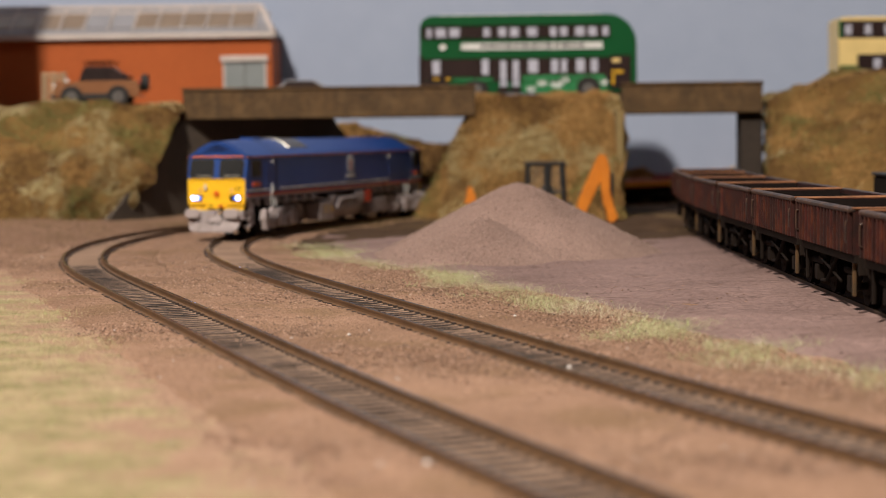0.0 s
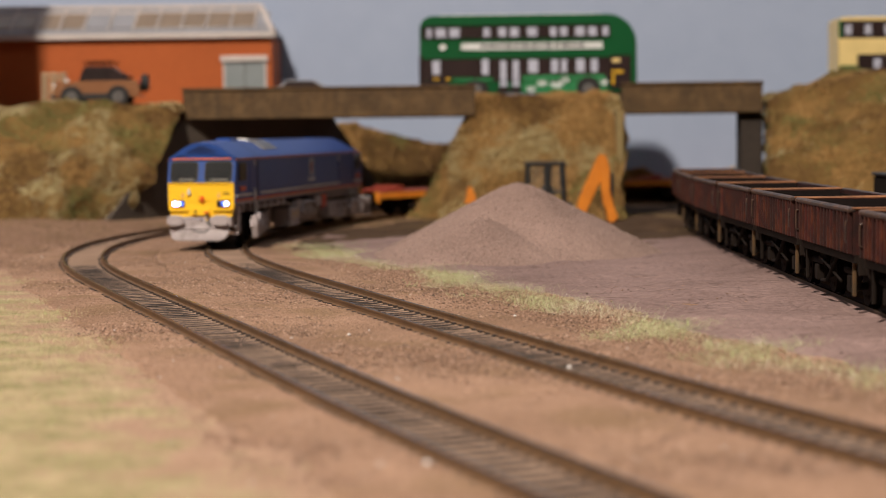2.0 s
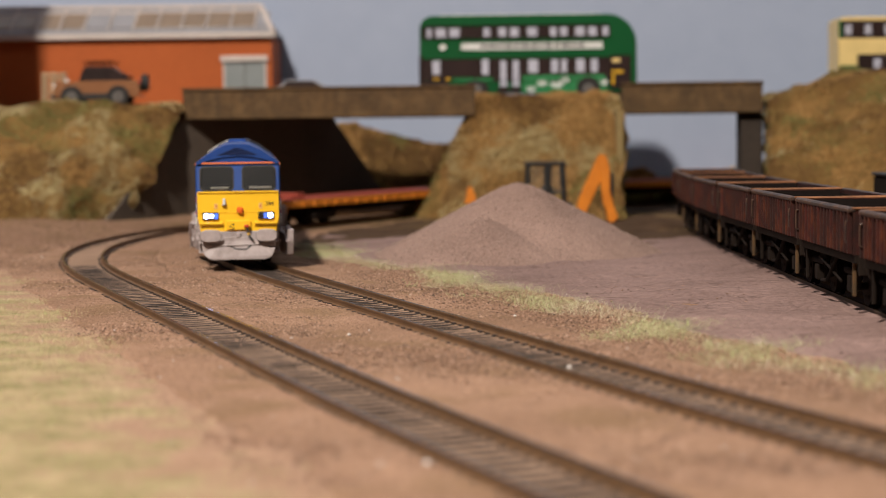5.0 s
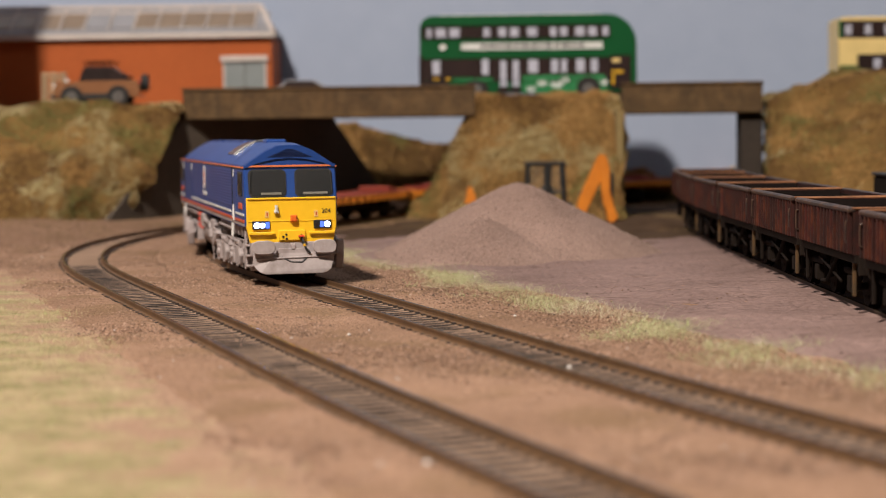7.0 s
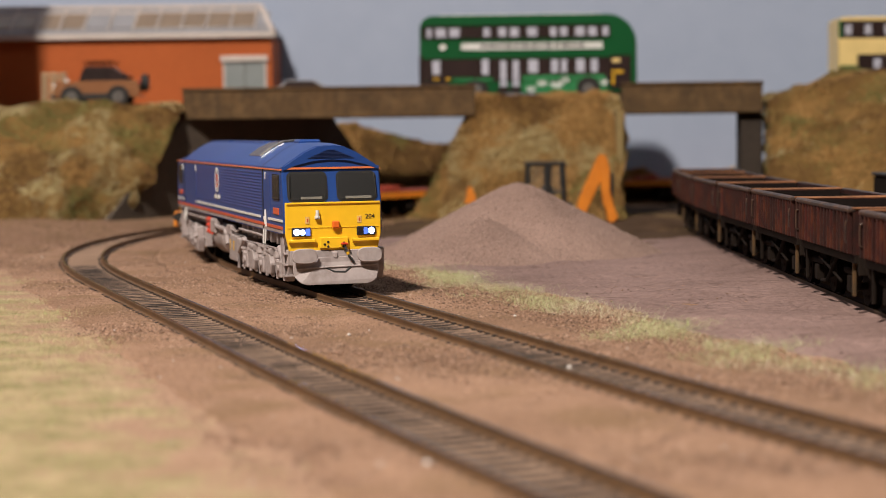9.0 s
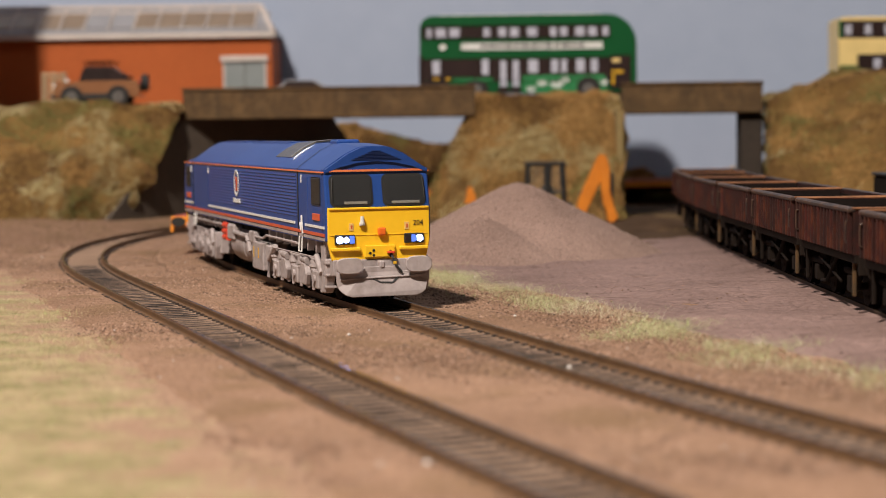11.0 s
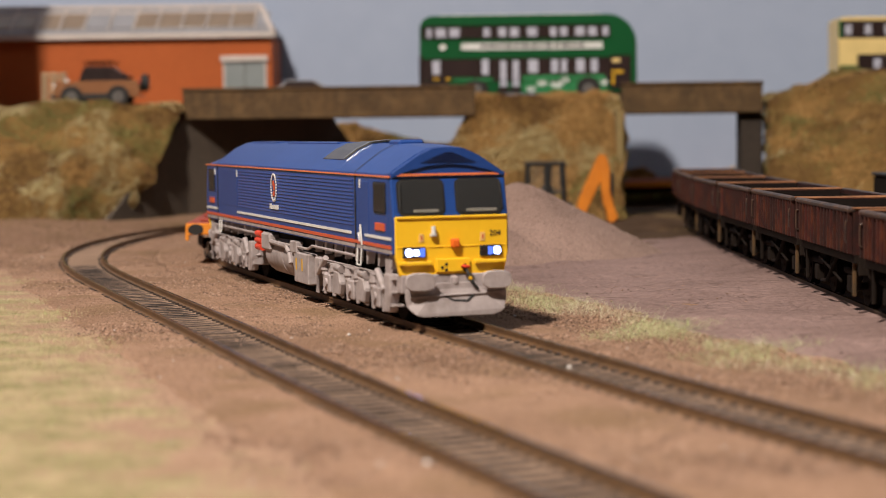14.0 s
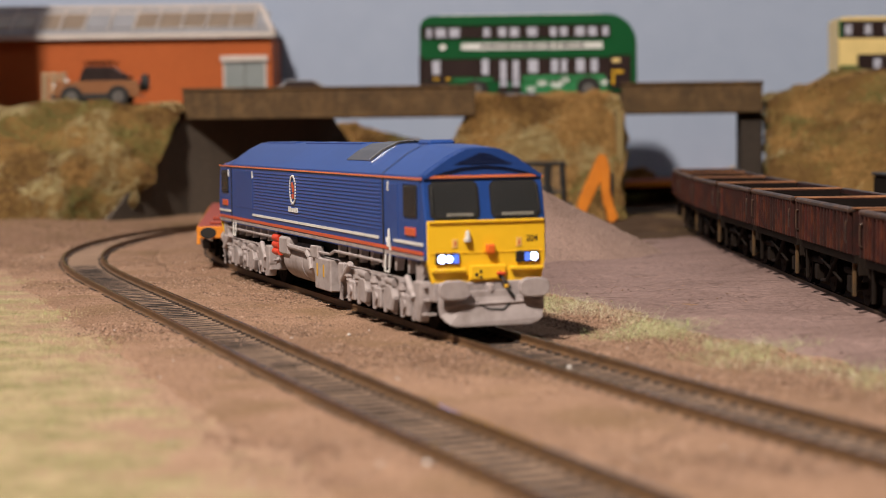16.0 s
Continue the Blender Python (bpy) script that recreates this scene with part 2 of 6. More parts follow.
# Opaque pale lavender: the windows' reflections are painted into this colour.
BUSPANE = mat("bus_pane", (0.52, 0.52, 0.6), (0.4, 0.4, 0.47), rough=0.15, patch=70)
BUSROOF = mat("bus_roof_white", (0.75, 0.74, 0.72), rough=0.4)
SEATYELLOW = mat("yellow_pole", (0.75, 0.42, 0.02), rough=0.4)
DIGORANGE = mat("digger_orange", (0.68, 0.21, 0.012), (0.5, 0.14, 0.008), rough=0.5, patch=80)


def verge_mat():
    """Ballast that turns to sand and then to felted turf, by the distance from the turf's edge and by ragged noise."""
    m = mat("verge_ground", (0.45, 0.275, 0.185), (0.19, 0.108, 0.066), rough=0.95, grain=800, patch=14, bump=2.0, dirt=(0.22, 0.135, 0.07), dirt_amount=0.7, spec=0.2)
    nt = m.node_tree
    b = nt.nodes["Principled BSDF"]
    out = b.inputs["Base Color"].links[0].from_socket
    at_ = nt.nodes.new("ShaderNodeAttribute")
    at_.attribute_name = "cover"
    co = nt.nodes.new("ShaderNodeTexCoord")

    def noise_of(scale, detail):
        n = nt.nodes.new("ShaderNodeTexNoise")
        n.inputs["Scale"].default_value, n.inputs["Detail"].default_value, n.inputs["Roughness"].default_value = scale, detail, 0.65
        nt.links.new(co.outputs["Object"], n.inputs["Vector"])
        return n.outputs["Fac"]

    def ranged(value, a0, a1, b0, b1):
        q = nt.nodes.new("ShaderNodeMapRange")
        for k, v in (("From Min", a0), ("From Max", a1), ("To Min", b0), ("To Max", b1)):
            q.inputs[k].default_value = v
        nt.links.new(value, q.inputs["Value"])
        return q.outputs[0]

    def mixed(factor, first, second):
        q = nt.nodes.new("ShaderNodeMix")
        q.data_type = "RGBA"
        nt.links.new(factor, q.inputs[0])
        for k, c in ((6, first), (7, second)):
            if isinstance(c, tuple):
                q.inputs[k].default_value = (*c, 1)
            else:
                nt.links.new(c, q.inputs[k])
        return q.outputs[2]

    def plus(p, q):
        k = nt.nodes.new("ShaderNodeMath")
        nt.links.new(p, k.inputs[0])
        nt.links.new(q, k.inputs[1])
        return k.outputs[0]

    rag = ranged(noise_of(60, 10), 0.3, 0.7, -34, 34)
    d = plus(at_.outputs["Fac"], rag)
    sandy = ranged(d, -66, -8, 0, 0.7)
    sand = mixed(noise_of(420, 5), (0.56, 0.37, 0.26), (0.33, 0.2, 0.135))
    out = mixed(sandy, out, sand)
    turf = mixed(ranged(noise_of(85, 9), 0.38, 0.6, 0, 1), (0.48, 0.37, 0.22), (0.22, 0.21, 0.085))
    turf = mixed(ranged(noise_of(330, 6), 0.42, 0.62, 0, 0.6), turf, (0.5, 0.36, 0.22))
    out = mixed(ranged(d, -4, 20, 0, 0.9), out, turf)
    nt.links.new(out, b.inputs["Base Color"])
    return m


VERGE = verge_mat()
TYRE = mat("tyre_rubber", (0.02, 0.018, 0.017), rough=0.8)
TYREHUB = mat("dark_wheel_hub", (0.2, 0.18, 0.17), (0.1, 0.09, 0.085), rough=0.4, metal=0.3)
ROOMWALL = mat("room_paint", (0.3, 0.29, 0.28), (0.27, 0.26, 0.25), rough=0.9, grain=20, patch=2)
HOSE = mat("hose_black", (0.03, 0.03, 0.03), rough=0.5)


# ---- mesh helpers; all sizes below in millimetres ----
def box(bm, x0, x1, y0, y1, z0, z1, bevel=0.0, seg=1):
    v = [bm.verts.new((x, y, z)) for z in (z0, z1) for x, y in ((x0, y0), (x1, y0), (x1, y1), (x0, y1))]
    f = [bm.faces.new([v[i] for i in q]) for q in ((3, 2, 1, 0), (4, 5, 6, 7), (0, 1, 5, 4), (1, 2, 6, 5), (2, 3, 7, 6), (3, 0, 4, 7))]
    if bevel:
        e = list({e for q in f for e in q.edges})
        bmesh.ops.bevel(bm, geom=e, offset=bevel, segments=seg, profile=0.5, affect="EDGES")
    return bm


def prism(bm, pts, axis, a, b, bevel=0.0):
    """A polygon of the two other axes, drawn out along an axis (0, 1 or 2) from a to b."""
    def at(p, q):
        c = list(p)
        c.insert(axis, q)
        return c
    lo, hi = [bm.verts.new(at(p, a)) for p in pts], [bm.verts.new(at(p, b)) for p in pts]
    n = len(pts)
    f = [bm.faces.new(lo), bm.faces.new(hi[::-1])]
    for i in range(n):
        f.append(bm.faces.new((lo[i], hi[i], hi[(i + 1) % n], lo[(i + 1) % n])))
    bmesh.ops.recalc_face_normals(bm, faces=f)
    if bevel:
        e = list({e for q in f for e in q.edges})
        bmesh.ops.bevel(bm, geom=e, offset=bevel, segments=1, profile=0.5, affect="EDGES")
    return bm


def rod(bm, p, q, r, n=10, r2=None):
    p, q = Vector(p), Vector(q)
    d = (q - p).normalized()
    u = d.orthogonal().normalized()
    w = d.cross(u)
    r2 = r if r2 is None else r2
    rings = []
    for c, rr in ((p, r), (q, r2)):
        rings.append([bm.verts.new(c + (u * math.cos(i * math.tau / n) + w * math.sin(i * math.tau / n)) * rr) for i in range(n)])
    bm.faces.new(rings[0][::-1])
    bm.faces.new(rings[1])
    for i in range(n):
        bm.faces.new((rings[0][i], rings[0][(i + 1) % n], rings[1][(i + 1) % n], rings[1][i]))
    return bm


def path_rod(bm, pts, r, n=6):
    for p, q in zip(pts, pts[1:]):
        rod(bm, p, q, r, n)
    return bm


def loft(bm, rings, cap=True, close=True):
    vs = [[bm.verts.new(p) for p in ring] for ring in rings]
    n = len(vs[0])
    for a, b in zip(vs, vs[1:]):
        for i in range(n if close else n - 1):
            bm.faces.new((a[i], a[(i + 1) % n], b[(i + 1) % n], b[i]))
    if cap:
        bm.faces.new(vs[0][::-1])
        bm.faces.new(vs[-1])
    bmesh.ops.recalc_face_normals(bm, faces=bm.faces[:])
    return bm


def B():
    return bmesh.new()


def part(name, bm, material, parent=None, label="", smooth=False, m=None):
    """Links a bmesh in millimetres as one mesh object, under a thing or a part."""
    me = bpy.data.meshes.new(name)
    bmesh.ops.scale(bm, vec=(MM, MM, MM), verts=bm.verts[:])
    bm.normal_update()
    bm.to_mesh(me)
    bm.free()
    me.materials.append(material)
    if smooth:
        for p in me.polygons:
            p.use_smooth = True
        me.set_sharp_from_angle(angle=radians(38))
    ob = new(name, me)
    if m is not None:
        ob.matrix_basis = m
    if parent:
        ob.parent = parent
    if label:
        tagged(ob, label)
    return ob


def raw(name, verts, faces, material, parent=None, smooth=False):
    """Links a large mesh from lists in millimetres."""
    me = bpy.data.meshes.new(name)
    me.from_pydata((np.asarray(verts, float) * MM).tolist(), [], faces)
    me.materials.append(material)
    if smooth:
        for p in me.polygons:
            p.use_smooth = True
    ob = new(name, me)
    if parent:
        ob.parent = parent
    return ob


def thing(name, label, category, m=None, group=""):
    ob = new(name)
    ob.empty_display_size = 0.01
    if m is not None:
        ob.matrix_basis = m
    return tagged(ob, label, category, group)


def at(x, y, z, rz=0, rx=0, ry=0):
    return pose(x * MM, y * MM, z * MM, rx, ry, rz)


def nz(x, y, z=0.0, scale=1.0, octaves=4):
    return noise.fractal(Vector((x * scale, y * scale, z * scale)), 1.0, 2.0, octaves)


RNG = np.random.default_rng(7)


def grains(name, pts, sizes, material, parent=None):
    """Many small stones: squashed, turned octahedra."""
    base = np.array([(1, 0, 0), (-1, 0, 0), (0, 1, 0), (0, -1, 0), (0, 0, 1), (0, 0, -1)], float)
    tri = np.array([(0, 2, 4), (2, 1, 4), (1, 3, 4), (3, 0, 4), (2, 0, 5), (1, 2, 5), (3, 1, 5), (0, 3, 5)])
    n = len(pts)
    a = RNG.uniform(0, math.tau, n)
    sc = np.asarray(sizes)[:, None, None] * RNG.uniform(0.6, 1.25, (n, 6, 1)) * np.array([1, 1, 0.75])
    v = base[None] * sc
    c, s = np.cos(a)[:, None], np.sin(a)[:, None]
    x, y, z = v[..., 0], v[..., 1] + v[..., 2] * 0.4, v[..., 2]
    v = np.stack([x * c - y * s, x * s + y * c, z], 2) + np.asarray(pts)[:, None]
    f = (np.arange(n) * 6)[:, None, None] + tri[None]
    return raw(name, v.reshape(-1, 3), f.reshape(-1, 3).tolist(), material, parent)


def blades(name, roots, heights, widths, lean, material, parent=None):
    """Grass fibres: bent, tapering blades of two quads and a tip."""
    n = len(roots)
    roots = np.asarray(roots, float)
    a, b = RNG.uniform(0, math.tau, n), RNG.uniform(0, math.tau, n)
    side = np.stack([np.cos(a), np.sin(a), np.zeros(n)], 1) * np.asarray(widths)[:, None] * 0.5
    tip = np.stack([np.cos(b), np.sin(b), np.zeros(n)], 1) * (np.asarray(heights) * RNG.uniform(0.1, 1, n) * lean)[:, None]
    up = np.zeros((n, 3))
    up[:, 2] = heights
    v = np.stack([roots - side, roots + side, roots + up * 0.55 + tip * 0.35 + side * 0.8, roots + up * 0.55 + tip * 0.35 - side * 0.8, roots + up * 0.9 + tip], 1)
    o = np.arange(n) * 5
    quads = np.stack([o, o + 1, o + 2, o + 3], 1).tolist()
    tris = np.stack([o + 3, o + 2, o + 4], 1).tolist()
    return raw(name, v.reshape(-1, 3), quads + tris, material, parent)


def flock(name, pts, normals, size, material, parent=None):
    """Scatter material: small three-cornered leaves standing off a surface."""
    n = len(pts)
    pts = np.asarray(pts, float)
    d1, d2 = RNG.normal(size=(n, 3)), RNG.normal(size=(n, 3)) + np.asarray(normals) * 1.2
    d1 /= np.linalg.norm(d1, axis=1)[:, None]
    d2 /= np.linalg.norm(d2, axis=1)[:, None]
    s = size * RNG.uniform(0.5, 1.5, (n, 1))
    v = np.stack([pts - d1 * s * 0.5, pts + d1 * s * 0.5, pts + d2 * s], 1)
    o = np.arange(n) * 3
    return raw(name, v.reshape(-1, 3), np.stack([o, o + 1, o + 2], 1).tolist(), material, parent)


# ---- the lines of the tracks ----
KNOTS = (0, 150, 300, 450, 600, 750, 950, 1080, 1220, 1400, 1430)


def centreline(x, y, heading, bends, length, step=2.0):
    s = np.arange(0, length, step)
    h = radians(heading) + np.cumsum(np.interp(s, KNOTS, np.array(bends) / 1000)) * step
    return np.stack([x + np.cumsum(np.cos(h)) * step, y + np.cumsum(np.sin(h)) * step, h], 1)


INNER = centreline(103.37, 247.23, 113.54, (-0.404, -0.386, 0.074, -0.110, -1.160, -2.608, -1.612, -1.700, -4.600, -4.600, 0.0), 2500)
OUTER = centreline(28.93, 259.8, 111.73, (-0.239, -0.244, 0.147, -0.173, -1.798, -2.03, -2.024, -2.024, -2.024, -2.024, -2.024), 1700)
_y = np.arange(250, 1500, 2.0)
SIDING = np.stack([138 + np.where(_y > 780, (_y - 780) ** 2 / 5200.0, 0), _y, np.full(len(_y), math.pi / 2)], 1)
SIDING[:, 2] = np.arctan2(np.gradient(SIDING[:, 1]), np.gradient(SIDING[:, 0]))


def on(line, s):
    i = np.clip(s / 2.0, 0, len(line) - 1.001)
    return tuple(float(np.interp(i, np.arange(len(line)), line[:, k])) for k in range(3))


GROUND = -3.0


# ---- the setting: ground, backdrop, room ----
def verge(x, y):
    """The ground rises a little outside the outer curve, towards the bank."""
    d = math.hypot(x - 322, y - 920) - 494
    return min(9.5, max(0.0, (d - 22) * 0.16)) * min(1.0, max(0.0, (y - 860) / 120)) if x < 322 else 0.0


def ground_height(x, y):
    return GROUND + 0.5 * nz(x, y, 0, 0.012) + 0.25 * nz(x, y, 3, 0.08) + verge(x, y)


def sheet(name, x0, x1, y0, y1, step, height, material, inside=None, smooth=True):
    xs, ys = np.arange(x0, x1 + 0.1, step), np.arange(y0, y1 + 0.1, step)
    verts, index, faces = [], {}, []
    for j, y in enumerate(ys):
        for i, x in enumerate(xs):
            if inside is None or inside(x, y):
                index[i, j] = len(verts)
                verts.append((x, y, height(x, y)))
    for j in range(len(ys) - 1):
        for i in range(len(xs) - 1):
            k = ((i, j), (i + 1, j), (i + 1, j + 1), (i, j + 1))
            if all(q in index for q in k):
                faces.append([index[q] for q in k])
    return raw(name, verts, faces, material, smooth=smooth)


def near_track(x, y):
    d = 1e9
    for line in (INNER[::6], OUTER[::6]):
        d = min(d, float(np.min(np.hypot(line[:, 0] - x, line[:, 1] - y))))
    return d


ground = sheet("ground", -1000, 1000, -400, 1380, 10, lambda x, y: ground_height(x, y) - 0.3, BALLAST)
tagged(ground, "brown ballast-covered ground of the model railway", "ground", kind="structure")


EDGE_Y = (397, 429, 463, 496, 549, 586, 628, 677, 749, 790, 822, 977, 1180)
EDGE_X = (115, 104, 90, 80, 69, 57, 42, 24, 3, -16, -37, -68, -90)


def yard_edge(y):
    """The yard's border along the grass strip: x at a given depth."""
    return float(np.interp(y, EDGE_Y, EDGE_X)) + 3 * nz(y, 0, 5, 0.03)


def crease(x, y):
    a = abs(nz(x + 25 * nz(x, y, 1, 0.01), y * 2.2, 8, 0.016, 3))
    return -1.3 * max(0, 0.04 - a) / 0.04 * (1.0 if nz(x, y, 30, 0.01) > -0.1 else 0.2) * min(1.0, max(0.0, (122 - x) / 14))


yard = sheet("yard", -80, 190, 400, 1080, 2.0, lambda x, y: GROUND + 0.95 - 1.6 * max(0.0, 1 - max(0.0, x - yard_edge(y) + 6) / 14) + (0.9 * nz(x, y, 2, 0.014) + 0.55 * nz(x, y, 6, 0.06) + 0.25 * nz(x, y, 16, 0.2)) * (0.1 + 0.9 * min(1.0, max(0.0, (124 - x) / 16))) + 0.75 * min(1.0, max(0.0, (x - 108) / 14)) + crease(x, y), YARD,
             inside=lambda x, y: y < (1010 if x < 60 else max(935, 1010 - (x - 60) * 2.5)) + 40 * nz(x, 0, 4, 0.02) and x > yard_edge(y) - 6 and x < 137 + (max(0, y - 780) ** 2) / 5200)
tagged(yard, "pinkish brown trodden earth yard with cracks", "yard", kind="structure")


# Brown soil whose dark colour also carries the shade under the bridge.
soil = sheet("soil", -80, 330, 900, 1380, 5, lambda x, y: GROUND + 0.15 + (1.6 + (5.0 * max(0.0, 1 - abs(x - 118) / 26) if y < 1120 else 0)) * min(1.0, max(0.0, (y - 925) / 70)) * (0.5 + nz(x, y, 5, 0.03)), SOIL, inside=lambda x, y: near_track(x, y) > 30)
tagged(soil, "brown soil at the foot of the embankments, coloured darker for the shade there", "soil", kind="structure")


def flat(name, label, category, x0, x1, y0, y1, z0, z1, material, bevel=0.0, kind="structure"):
    ob = part(name, box(B(), x0, x1, y0, y1, z0, z1, bevel), material)
    return tagged(ob, label, category, kind=kind)


flat("backdrop", "plain grey-blue painted backdrop board", "backdrop", -1100, 1100, 1388, 1398, -60, 900, BACKDROP)
flat("floor", "room floor under the layout", "floor", -2600, 2600, -2600, 2600, -1000, -990, CONCRETE)
flat("ceiling", "pale room ceiling", "ceiling", -2600, 2600, -2600, 2600, 2560, 2580, ROOMWALL)
for nm, a in (("wall_north", (-2600, 2600, 2600, 2620)), ("wall_south", (-2600, 2600, -2620, -2600)), ("wall_east", (2600, 2620, -2600, 2600)), ("wall_west", (-2620, -2600, -2600, 2600))):
    flat(nm, "plain painted room wall", "wall", *a, -990, 2560, ROOMWALL)
flat("baseboard", "layout baseboard edge under the scenery", "baseboard", -1000, 1000, -400, 1387, -40, -8, GIRDER)


# ---- tracks ----
def track(line, label, s0, s1, pitch=5.8):
    t = thing("railway_track", label, "track", group="tracks")
    seg = line[int(s0 / 2):int(s1 / 2)]
    nrm = np.stack([-np.sin(seg[:, 2]), np.cos(seg[:, 2])], 1)
    sub = slice(None, None, 4)
    for side in (1, -1):
        prof = [(-1.1, -2.45), (1.1, -2.45), (1.1, -2.05), (0.35, -1.75), (0.35, -0.75), (0.55, -0.6), (0.55, -0.02), (-0.55, -0.02), (-0.55, -0.6), (-0.35, -0.75), (-0.35, -1.75), (-1.1, -2.05)]
        rings = [[(p[0] + n[0] * (side * 8.8 + o), p[1] + n[1] * (side * 8.8 + o), z) for o, z in prof] for p, n in zip(seg[sub], nrm[sub])]
        rail = part("rail", loft(B(), rings), RAILDARK if line is SIDING else RAIL, t, "rust-brown rail")
        top = [[(p[0] + n[0] * (side * 8.8 + o), p[1] + n[1] * (side * 8.8 + o), z) for o, z in ((-0.42, -0.02), (0.42, -0.02), (0.42, 0.0), (-0.42, 0.0))] for p, n in zip(seg[sub], nrm[sub])]
        part("rail_head", loft(B(), top), RAILTOP, rail, "dull rail head")
    bm = box(B(), -1.1, 1.1, -15.5, 15.5, -3.9, -2.45, 0.12)
    for side in (-8.8, 8.8):
        box(bm, -0.9, 0.9, side - 2.3, side - 1.0, -2.5, -1.8)
        box(bm, -0.9, 0.9, side + 1.0, side + 2.1, -2.5, -1.9)
    first = part("sleeper", bm, SLEEPER, t)
    s, k = s0 + 4.0, 0
    while s < s1 - 4:
        x, y, h = on(line, s)
        ob = first if k == 0 else new("sleeper", first.data)
        ob.parent = t
        ob.matrix_basis = at(x, y, float(RNG.uniform(-0.12, 0.06)) - (2.2 if line is SIDING else 0.0), math.degrees(h) + float(RNG.uniform(-1.2, 1.2)))
        s, k = s + pitch, k + 1
    return t


track(INNER, "curving railway track with weathered sleepers and rusty rails", 0, 1700)
track(OUTER, "outer curving railway track with weathered sleepers", 0, 1290)
track(SIDING, "straight siding under the rusty wagons", 0, 1080)


def gaps(xs, ys):
    """Distance of many points from the nearest of the two curved lines."""
    d = np.full(len(xs), 1e9)
    for line in (INNER[:850:2], OUTER[:850:2]):
        for k in range(0, len(xs), 4000):
            q = np.hypot(line[:, 0][None] - xs[k:k + 4000, None], line[:, 1][None] - ys[k:k + 4000, None]).min(1)
            d[k:k + 4000] = np.minimum(d[k:k + 4000], q)
    return d


def shoulder(g):
    """Height of the ballast by distance from a line: sunk between the rails, heaped over the sleeper ends."""
    return float(np.interp(g, (0, 7.6, 7.7, 9.3, 9.5, 13, 18, 34), (0.28, 0.28, 0.1, 0.1, 0.78, 0.84, 0.8, 0.0)))


def bed(line, s0, s1, label):
    """Ballast of one line: the fill between the rails and a shoulder on each side."""
    seg = line[int(s0 / 2):int(s1 / 2)]
    for name, offs, material in (("track_fill", np.arange(-7.6, 7.7, 0.95), MIDFILL), ("ballast_shoulder", np.arange(9.5, 34.1, 1.5), BALLAST), ("ballast_shoulder", -np.arange(9.5, 34.1, 1.5), BALLAST)):
        verts = []
        for p in seg:
            nx, ny = -math.sin(p[2]), math.cos(p[2])
            for o in offs:
                x, y = p[0] + nx * o, p[1] + ny * o
                verts.append((x, y, GROUND + shoulder(abs(o)) + (0.28 * nz(x, y, 3, 0.09) + 0.22 * nz(x, y, 9, 0.4, 2)) * (0.45 if abs(o) < 8 else 1.0) + (0.5 * min(1.0, max(0.0, (y - 770) / 50)) + 0.16 * nz(x, y, 71, 0.02, 2) + 0.25 * max(0.0, (abs(o) - 4.5) / 3.1) if abs(o) < 8 else 0.0) - (0.9 if abs(o) > 32.5 else 0)))
        n = len(offs)
        faces = [(j * n + i, j * n + i + 1, (j + 1) * n + i + 1, (j + 1) * n + i) for j in range(len(seg) - 1) for i in range(n - 1)]
        tagged(raw(name, verts, faces, material, smooth=True), label, "ballast", kind="structure")


bed(INNER, 0, 1300, "brown ballast along the inner line")
bed(OUTER, 0, 1200, "brown ballast along the outer line")


def left_edge(y):
    return float(np.interp(y, (260, 287, 313, 356, 403, 453, 518, 645, 736, 800), (-24, -32, -42, -56, -64, -83, -109, -146, -180, -200))) + 8 * nz(y, 1, 2, 0.02)


def scatter_ground(n, keep, size0, size1, name, material, label, lift=0.0, region=(-270, 260, 290, 1120)):
    x0, x1, y0, y1 = region
    xs, ys = RNG.uniform(x0, x1, n * 2), y0 + (y1 - y0) * RNG.uniform(0, 1, n * 2) ** 1.25
    ok = np.abs(xs) < 0.262 * ys + 8
    xs, ys = xs[ok][:n], ys[ok][:n]
    gs, pts = gaps(xs, ys), []
    for x, y, g in zip(xs, ys, gs):
        if keep(x, y, g):
            pts.append((x, y, ground_height(x, y) + shoulder(g) - 0.1 + lift))
    ob = grains(name, pts, RNG.uniform(size0, size1, len(pts)), material)
    return tagged(ob, label, "gravel", kind="stuff")


scatter_ground(185000, lambda x, y, g: x < yard_edge(y) and x > left_edge(y) - RNG.uniform(0, 45) and (g > 9.8 or (g < 7.4 and RNG.random() < 0.06)), 0.16, 0.5, "ballast_stones", STONES, "fine brown ballast grains strewn over the ground")
scatter_ground(11000, lambda x, y, g: x < yard_edge(y) - 4 and x > left_edge(y) and g > 17 and nz(x, y, 61, 0.02) > RNG.normal(0.0, 0.25), 0.45, 0.95, "coarse_ballast", STONES, "coarser brown ballast lumps lying on the fine grains")
scatter_ground(30000, lambda x, y, g: (10 < g < 17 and nz(x, y, 4, 0.02) > 0.12), 0.16, 0.34, "dark_grit", DARKGRIT, "dark grit between and beside the rails")
scatter_ground(45000, lambda x, y, g: x < yard_edge(y) - 2 and x > left_edge(y) + 20 and g > 11 and nz(x, y, 33, 0.015) > RNG.normal(0.0, 0.5), 0.14, 0.36, "dark_crumbs", CRUMBS, "dark brown crumbs among the ballast", 0.12, (-230, 200, 420, 960))
scatter_ground(110, lambda x, y, g: x < yard_edge(y) + 70 and g > 11, 0.3, 0.55, "pale_chips", GLINT, "pale shining stone chips", 0.3)


